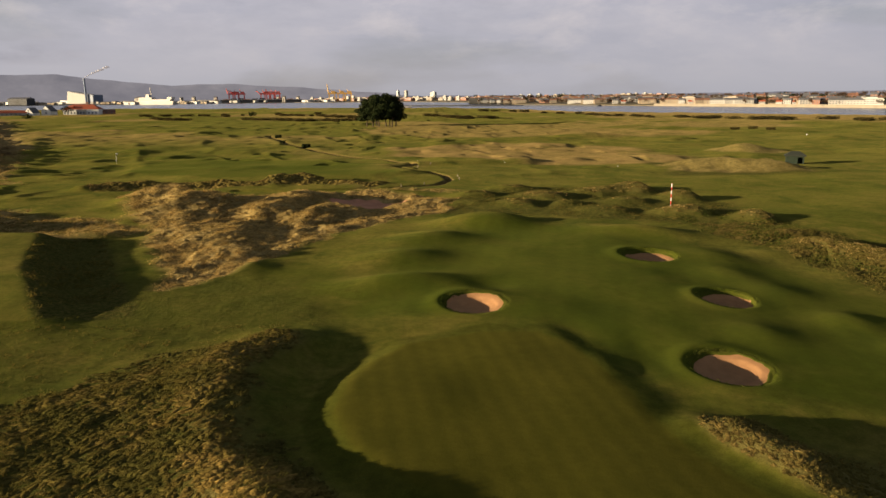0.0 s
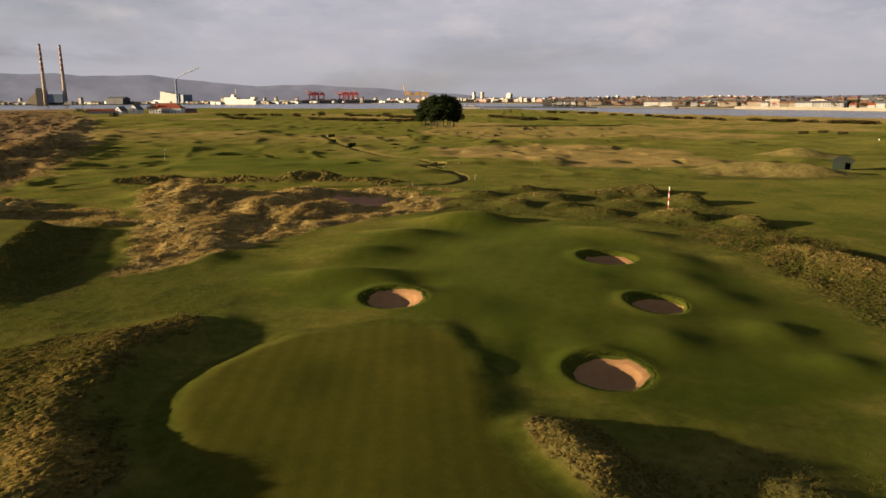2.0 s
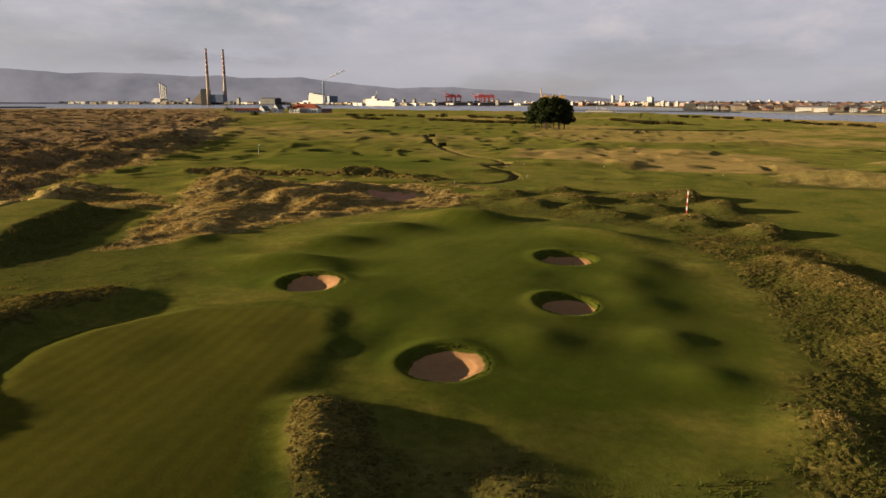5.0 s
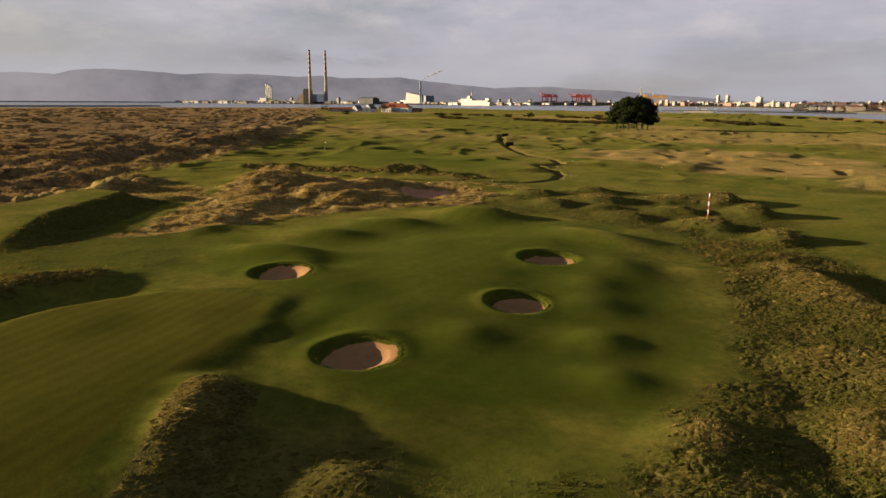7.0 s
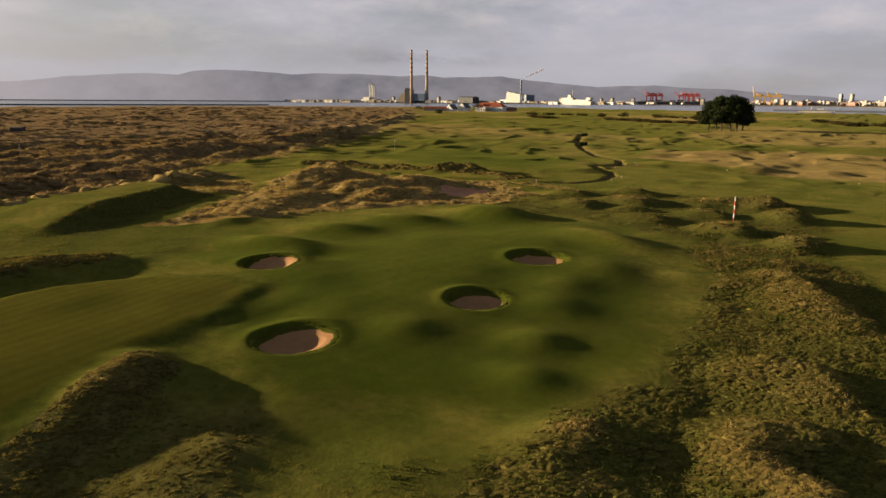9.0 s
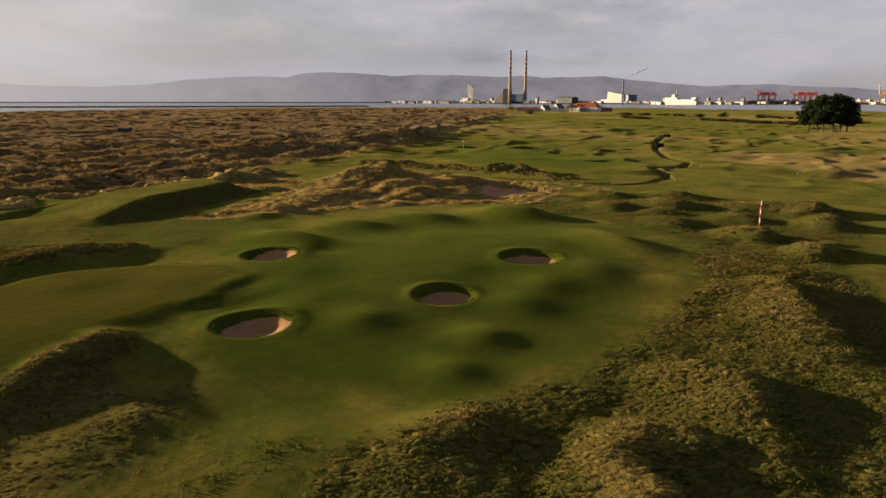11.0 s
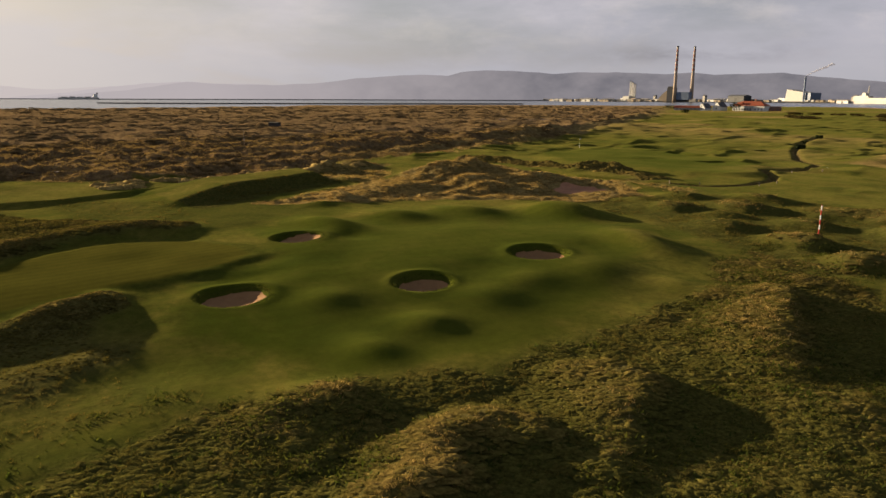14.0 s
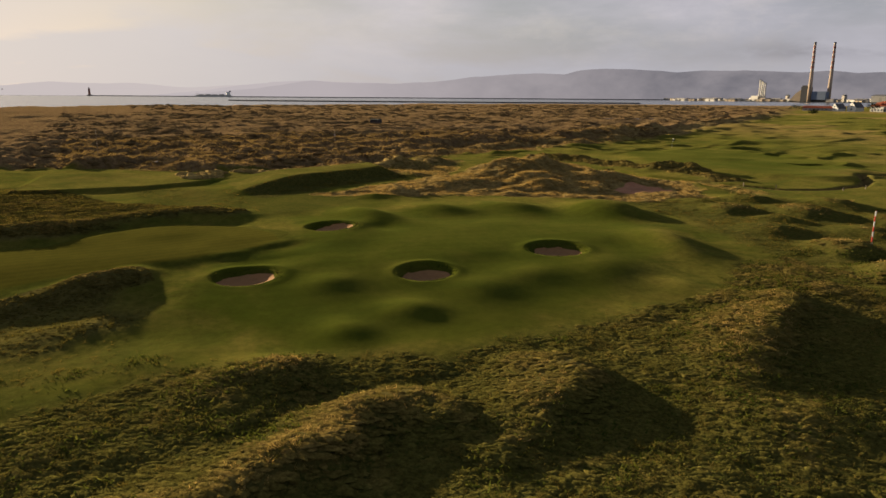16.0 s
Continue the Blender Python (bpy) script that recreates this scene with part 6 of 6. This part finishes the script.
def clubhouse():
    """The clubhouse and its outbuildings at the end of the links."""
    low = thing("clubhouse_wing", -477, 803, None, 22, "long low white wing with red tiled roof", "house", "clubhouse buildings")
    part("wall", gable_wall(bmesh.new(), -17, 15, -4, 4, -1, 3.2, 2.6), RENDER_WHITE, low)
    part("roof", gable_roof(bmesh.new(), -17, 15, -4, 4, 3.2, 2.6), RED_TILE, low)
    pane_row(low, -4, [-13 + 4.4 * k for k in range(6)], 1.0, 2.4, 1.8)
    for x, y, h, w in ((-459.5, 813, 5.2, 9.5), (-444, 821, 6.4, 11)):
        g = thing("clubhouse_gable", x, y, None, 88, "white gabled clubhouse wing with dark pitched roof", "house", "clubhouse buildings")
        part("wall", gable_wall(bmesh.new(), -7, 7, -w / 2, w / 2, -1, h - 2.2, 6.0), WHITE_PAINT, g)
        part("roof", gable_roof(bmesh.new(), -6.6, 7, -w / 2, w / 2, h - 2.2, 6.0, 0.35), SLATE, g)
        part("window", block(bmesh.new(), -7.1, -6.9, -1.0, 1.0, 1.2, 3.0), GLASS_GREY, g)
        part("window", block(bmesh.new(), -7.1, -6.9, -0.6, 0.6, 4.6, 6.0), GLASS_GREY, g)
    main = thing("clubhouse", -417, 846, None, 5, "large clubhouse with red tiled hipped roof and white walls", "house", "clubhouse buildings")
    part("wall", block(bmesh.new(), -20, 20, -8, 8, -1, 6.6), WHITE_PAINT, main)
    roof = part("roof", hip_roof(bmesh.new(), -20, 20, -8, 8, 6.6, 5.4, 0.7, 0.22), RED_TILE, main)
    part("dormer", gable_roof(bmesh.new(), -14, -8, -9, -3, 8.8, 2.0, 0.3), RED_TILE, roof)
    part("chimney", block(bmesh.new(), 4, 6.4, -1, 1, 10, 14.5), BRICK_WALL, roof)
    part("bay", block(bmesh.new(), -4, 6, -11, -8.01, -1, 6.0), RENDER_WHITE, main)
    pane_row(main, -8, [-18 + 3.6 * k for k in range(4)] + [9, 13, 17], 1.0, 3.0, 1.8)
    pane_row(main, -11, [-2.4, 1, 4.4], 1.0, 3.4, 1.9)
    side = thing("clubhouse_store", -396, 858, None, 31, "low dark store with brown roof beside the clubhouse", "house", "clubhouse buildings")
    part("wall", gable_wall(bmesh.new(), -10, 10, -4, 4, -1, 3.0, 2.6), BRICK_WALL, side)
    part("roof", gable_roof(bmesh.new(), -10, 10, -4, 4, 3.0, 2.6), BROWN_TILE, side)
    pane_row(side, -4, [-6, 0, 6], 1.0, 2.4, 1.6)


clubhouse()
broad_tree(-424, 822, None, 10.5, 9, 401, PINE_LEAVES, "dark evergreen tree in front of the clubhouse", "trees by the clubhouse")
broad_tree(-497, 789, None, 7.5, 9, 402, PINE_LEAVES, "low dark evergreen tree beside the clubhouse wing", "trees by the clubhouse")


# ---- grass, weeds and heather ----
def tufts(name, box, density, weight, blades, tall, wide, mat, label, seed, lean=0.5, category="grass", rim=False):
    """Tussocks of single blades over part of the land, as thick as weight() says there."""
    rng4 = np.random.RandomState(seed)
    x0, x1, y0, y1 = box
    n = int((x1 - x0) * (y1 - y0) * density)
    x, y = rng4.uniform(x0, x1, n), rng4.uniform(y0, y1, n)
    z = zones(x, y)
    keep = rng4.rand(n) < weight(x, y, z)
    for b in BUNKERS:
        keep &= bowl(x, y, b)[0] > (1.04 if rim else 1.4)
    x, y = x[keep], y[keep]
    g = land_height(x, y)
    n = len(x)
    size = rng4.uniform(0.6, 1.35, n) * (0.75 + 0.5 * (value_noise(x, y, 2.5, 31) * 0.5 + 0.5))
    bx = np.repeat(x, blades) + rng4.normal(0, wide * 2.2, n * blades)
    by = np.repeat(y, blades) + rng4.normal(0, wide * 2.2, n * blades)
    bz = np.repeat(g, blades) - 0.04
    bs = np.repeat(size, blades) * rng4.uniform(0.55, 1.2, n * blades)
    # the wind lays the grass over to the east
    a = rng4.uniform(0, 2 * math.pi, n * blades)
    dx, dy = np.cos(a) * lean + 0.22, np.sin(a) * lean + 0.08
    w = wide * rng4.uniform(0.6, 1.3, n * blades)
    s = rng4.uniform(0, math.pi, n * blades)
    sx, sy = np.cos(s) * w / 2, np.sin(s) * w / 2
    h = tall * bs
    v = np.empty((n * blades, 3, 3), np.float32)
    v[:, 0] = np.stack([bx - sx, by - sy, bz], 1)
    v[:, 1] = np.stack([bx + sx, by + sy, bz], 1)
    v[:, 2] = np.stack([bx + dx * h, by + dy * h, bz + h], 1)
    m = n * blades
    me = bpy.data.meshes.new(name)
    me.vertices.add(m * 3)
    me.vertices.foreach_set("co", v.ravel())
    me.loops.add(m * 3)
    me.loops.foreach_set("vertex_index", np.arange(m * 3, dtype=np.int32))
    me.polygons.add(m)
    me.polygons.foreach_set("loop_start", np.arange(0, m * 3, 3, dtype=np.int32))
    me.update(calc_edges=True)
    me.materials.append(mat)
    return tagged(new(name, me), label, category, kind="stuff")


def on_rims(x, y, z):
    w = np.zeros_like(x)
    for b in BUNKERS:
        r, a = bowl(x, y, b)
        w = np.maximum(w, smooth(r, 1.0, 1.03) * (1 - smooth(r, 1.08, 1.3)) * (0.35 + 0.65 * smooth(np.sin(a) - 0.5 * np.cos(a), -0.6, 0.6)))
    return w


clumps = lambda x, y, s: smooth(value_noise(x, y, 1.3, s) + 0.6 * value_noise(x, y, 3.5, s + 1), -0.35, 0.35)
tufts("rough_grass", (30, 70, 14, 84), 9, lambda x, y, z: np.clip(z["rough"] - 0.1, 0, 1) * (0.25 + 0.75 * clumps(x, y, 32)), 9, 0.19, 0.034, ROUGH_BLADES, "uncut brown-green rough grass over the mounds", 51, 0.8)
tufts("dry_grass", (30, 56, 24, 78), 14, lambda x, y, z: z["rough"] * z["crest"] * 0.6 * clumps(x, y, 34), 9, 0.2, 0.034, STRAW_BLADES, "dry golden grass on the tops of the mounds", 59, 0.8)
tufts("rough_grass", (-50, -6, 10, 46), 10, lambda x, y, z: np.clip(z["rough"] - 0.15, 0, 1) * (0.25 + 0.75 * clumps(x, y, 36)), 9, 0.2, 0.036, ROUGH_BLADES, "uncut brown-green rough grass over a long mound", 52, 0.8)
tufts("rough_grass", (9, 34, 10, 33), 10, lambda x, y, z: np.clip(z["rough"], 0, 1) * (0.3 + 0.7 * clumps(x, y, 38)), 9, 0.17, 0.034, ROUGH_BLADES, "long dull dry grass on a mound", 53, 0.8)
tufts("dry_grass", (-56, 4, 55, 120), 15, lambda x, y, z: z["straw"] * (0.4 + 0.6 * clumps(x, y, 40)) * (1 - z["red"]), 7, 0.26, 0.05, STRAW_BLADES, "long dry straw-coloured grass over a dune", 54, 1.3)
tufts("rough_grass", (-4, 46, 76, 124), 7, lambda x, y, z: z["rough"] * clumps(x, y, 42), 7, 0.18, 0.055, ROUGH_BLADES, "uncut rough grass over the mounds by the striped pole", 55, 0.9)
tufts("dry_grass", (-4, 46, 80, 122), 7, lambda x, y, z: z["crest"] * 0.35 * clumps(x, y, 44), 7, 0.2, 0.05, STRAW_BLADES, "dry golden grass on the mound tops by the striped pole", 60, 0.9)
tufts("weeds", (30, 84, 20, 92), 7, lambda x, y, z: z["rough"] * (1 - z["crest"]) * smooth(value_noise(x, y, 7.0, 33) + 0.5 * smooth(x, 42, 52), -0.35, 0.1) * clumps(x, y, 46), 8, 0.16, 0.14, WEED_LEAVES, "low broad-leaved green weeds among the rough", 56, 1.0, "weeds")
tufts("rim_grass", (-4, 26, 32, 72), 60, on_rims, 7, 0.12, 0.03, WEED_LEAVES, "dark fringe of grass round the pot bunkers", 61, 0.6, rim=True)
tufts("rough_grass", (-72, -28, 44, 102), 6, lambda x, y, z: np.clip(z["side"] * (1 - z["tee"]) + 0.4 * (z["straw"] > 0.4) * (x < -36), 0, 1) * clumps(x, y, 48), 7, 0.22, 0.06, ROUGH_BLADES, "dull rough grass on the bank below the tee", 62, 0.9)
tufts("marram_grass", (-170, -60, 20, 240), 2.2, lambda x, y, z: np.maximum(z["heath"] * 0.8, z["straw"]), 7, 0.4, 0.11, HEATH_BLADES, "brown marram grass and heather over the dunes", 57, 0.9)


def hummocks(name, count, x_range, y_range, wide, tall, mat, label, seed, keep_if, spokes=9, levels=((1.0, -0.25), (0.86, 0.42), (0.55, 0.86)), category="heather", stretch=2.6):
    """Rounded clumps of heather and marram, each its own uneven little dome."""
    rng5 = np.random.RandomState(seed)
    x, y = rng5.uniform(*x_range, count), rng5.uniform(*y_range, count)
    k = rng5.rand(count) < keep_if(x, y)
    x, y = x[k], y[k]
    n = len(x)
    g = land_height(x, y)
    s = np.clip(rng5.lognormal(0, 0.35, n), 0.5, 1.7)
    turn, st = rng5.normal(0.75, 0.5, n), rng5.uniform(1.0, stretch, n)
    a = np.arange(spokes) * 2 * math.pi / spokes
    rows = []
    for f, up in levels:
        j = f * (1 + rng5.uniform(-0.32, 0.32, (n, spokes)))
        lx, ly = np.cos(a)[None] * j * st[:, None], np.sin(a)[None] * j
        c, q = np.cos(turn)[:, None], np.sin(turn)[:, None]
        px, py = x[:, None] + wide * s[:, None] * (lx * c - ly * q), y[:, None] + wide * s[:, None] * (lx * q + ly * c)
        pz = g[:, None] + tall * s[:, None] * (up + rng5.uniform(-0.12, 0.12, (n, spokes)))
        rows.append(np.stack([px, py, pz], -1))
    tip = np.stack([x + 0.1 * wide, y, g + tall * s], -1)[:, None]
    verts = np.concatenate(rows + [tip], 1).reshape(-1, 3)
    base = (np.arange(n) * (len(levels) * spokes + 1))[:, None]
    i, i1 = np.arange(spokes), (np.arange(spokes) + 1) % spokes
    tri = []
    for r in range(0, (len(levels) - 1) * spokes, spokes):
        tri += [np.stack([base + r + i, base + r + i1, base + r + spokes + i1], -1), np.stack([base + r + i, base + r + spokes + i1, base + r + spokes + i], -1)]
    tri.append(np.stack([base + (len(levels) - 1) * spokes + i, base + (len(levels) - 1) * spokes + i1, base + len(levels) * spokes + 0 * i], -1))
    tri = np.concatenate(tri, 1).reshape(-1, 3)
    me = bpy.data.meshes.new(name)
    me.vertices.add(len(verts))
    me.vertices.foreach_set("co", verts.astype(np.float32).ravel())
    me.loops.add(tri.size)
    me.loops.foreach_set("vertex_index", tri.astype(np.int32).ravel())
    me.polygons.add(len(tri))
    me.polygons.foreach_set("loop_start", np.arange(0, tri.size, 3, dtype=np.int32))
    me.update(calc_edges=True)
    me.polygons.foreach_set("use_smooth", np.ones(len(tri), bool))
    me.materials.append(mat)
    return tagged(new(name, me), label, category, kind="stuff")


def on_heath(x, y):
    d = heath_edge(y) - x
    return smooth(d, 0, 6) * smooth(value_noise(x, y, 16.0, 61) + 0.7 * value_noise(x, y, 5.0, 62), -0.3, 0.5) * smooth(inside(x, y, ISLAND), 15, 60)


hummocks("heather", 9000, (-190, -58), (15, 250), 0.6, 0.2, HEATH_CLUMPS, "golden-brown hummocks of heather and marram on the dunes", 71, on_heath)
hummocks("heather", 13000, (-480, -140), (10, 520), 1.0, 0.28, HEATH_CLUMPS, "golden-brown hummocks of heather on the far heath", 72, on_heath)
hummocks("heather", 5500, (-900, -330), (60, 900), 2.0, 0.55, HEATH_CLUMPS, "brown hummocks of heather at the far edge of the heath", 73, on_heath)
hummocks("marram_clumps", 1600, (-66, -44), (40, 94), 0.5, 0.42, STRAW_CLUMPS, "pale marram clumps along the low dunes behind the tee", 74,
         lambda x, y: (np.abs(x - np.interp(y, [44, 58, 70, 84, 92], [-51, -55, -57, -60, -64])) < 3.5) * smooth(value_noise(x, y, 5.0, 63), -0.2, 0.3) * 0.8)


hummocks("marram_clumps", 8000, (-56, 4), (56, 120), 0.28, 0.07, STRAW_CLUMPS, "pale straw-coloured clumps of marram over the dune", 75,
         lambda x, y: np.clip(zones(x, y)["straw"] * 1.6 - 0.6, 0, 1) * (1 - zones(x, y)["red"]), 6, ((1.0, -0.4), (0.6, 0.65)), "grass", 2.6)
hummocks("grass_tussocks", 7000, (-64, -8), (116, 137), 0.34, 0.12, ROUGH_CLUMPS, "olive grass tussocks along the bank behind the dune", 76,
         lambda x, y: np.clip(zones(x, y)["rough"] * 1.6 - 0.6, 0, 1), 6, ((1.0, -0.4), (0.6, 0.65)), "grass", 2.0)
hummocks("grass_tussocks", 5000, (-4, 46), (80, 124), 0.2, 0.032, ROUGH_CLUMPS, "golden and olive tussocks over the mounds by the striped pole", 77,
         lambda x, y: np.clip(zones(x, y)["crest"] * 1.4 - 0.2, 0, 1), 6, ((1.0, -0.4), (0.6, 0.65)), "grass", 2.6)


# tussocks of the uncut rough
TUSSOCK = ((1.0, -0.4), (0.6, 0.65))


def tussock_weight(x, y):
    z = zones(x, y)
    w = np.clip(z["rough"] * 1.6 - 0.7, 0, 1) * (0.6 + 0.4 * clumps(x, y, 66))
    for b in BUNKERS:
        w = w * (bowl(x, y, b)[0] > 1.45)
    return w


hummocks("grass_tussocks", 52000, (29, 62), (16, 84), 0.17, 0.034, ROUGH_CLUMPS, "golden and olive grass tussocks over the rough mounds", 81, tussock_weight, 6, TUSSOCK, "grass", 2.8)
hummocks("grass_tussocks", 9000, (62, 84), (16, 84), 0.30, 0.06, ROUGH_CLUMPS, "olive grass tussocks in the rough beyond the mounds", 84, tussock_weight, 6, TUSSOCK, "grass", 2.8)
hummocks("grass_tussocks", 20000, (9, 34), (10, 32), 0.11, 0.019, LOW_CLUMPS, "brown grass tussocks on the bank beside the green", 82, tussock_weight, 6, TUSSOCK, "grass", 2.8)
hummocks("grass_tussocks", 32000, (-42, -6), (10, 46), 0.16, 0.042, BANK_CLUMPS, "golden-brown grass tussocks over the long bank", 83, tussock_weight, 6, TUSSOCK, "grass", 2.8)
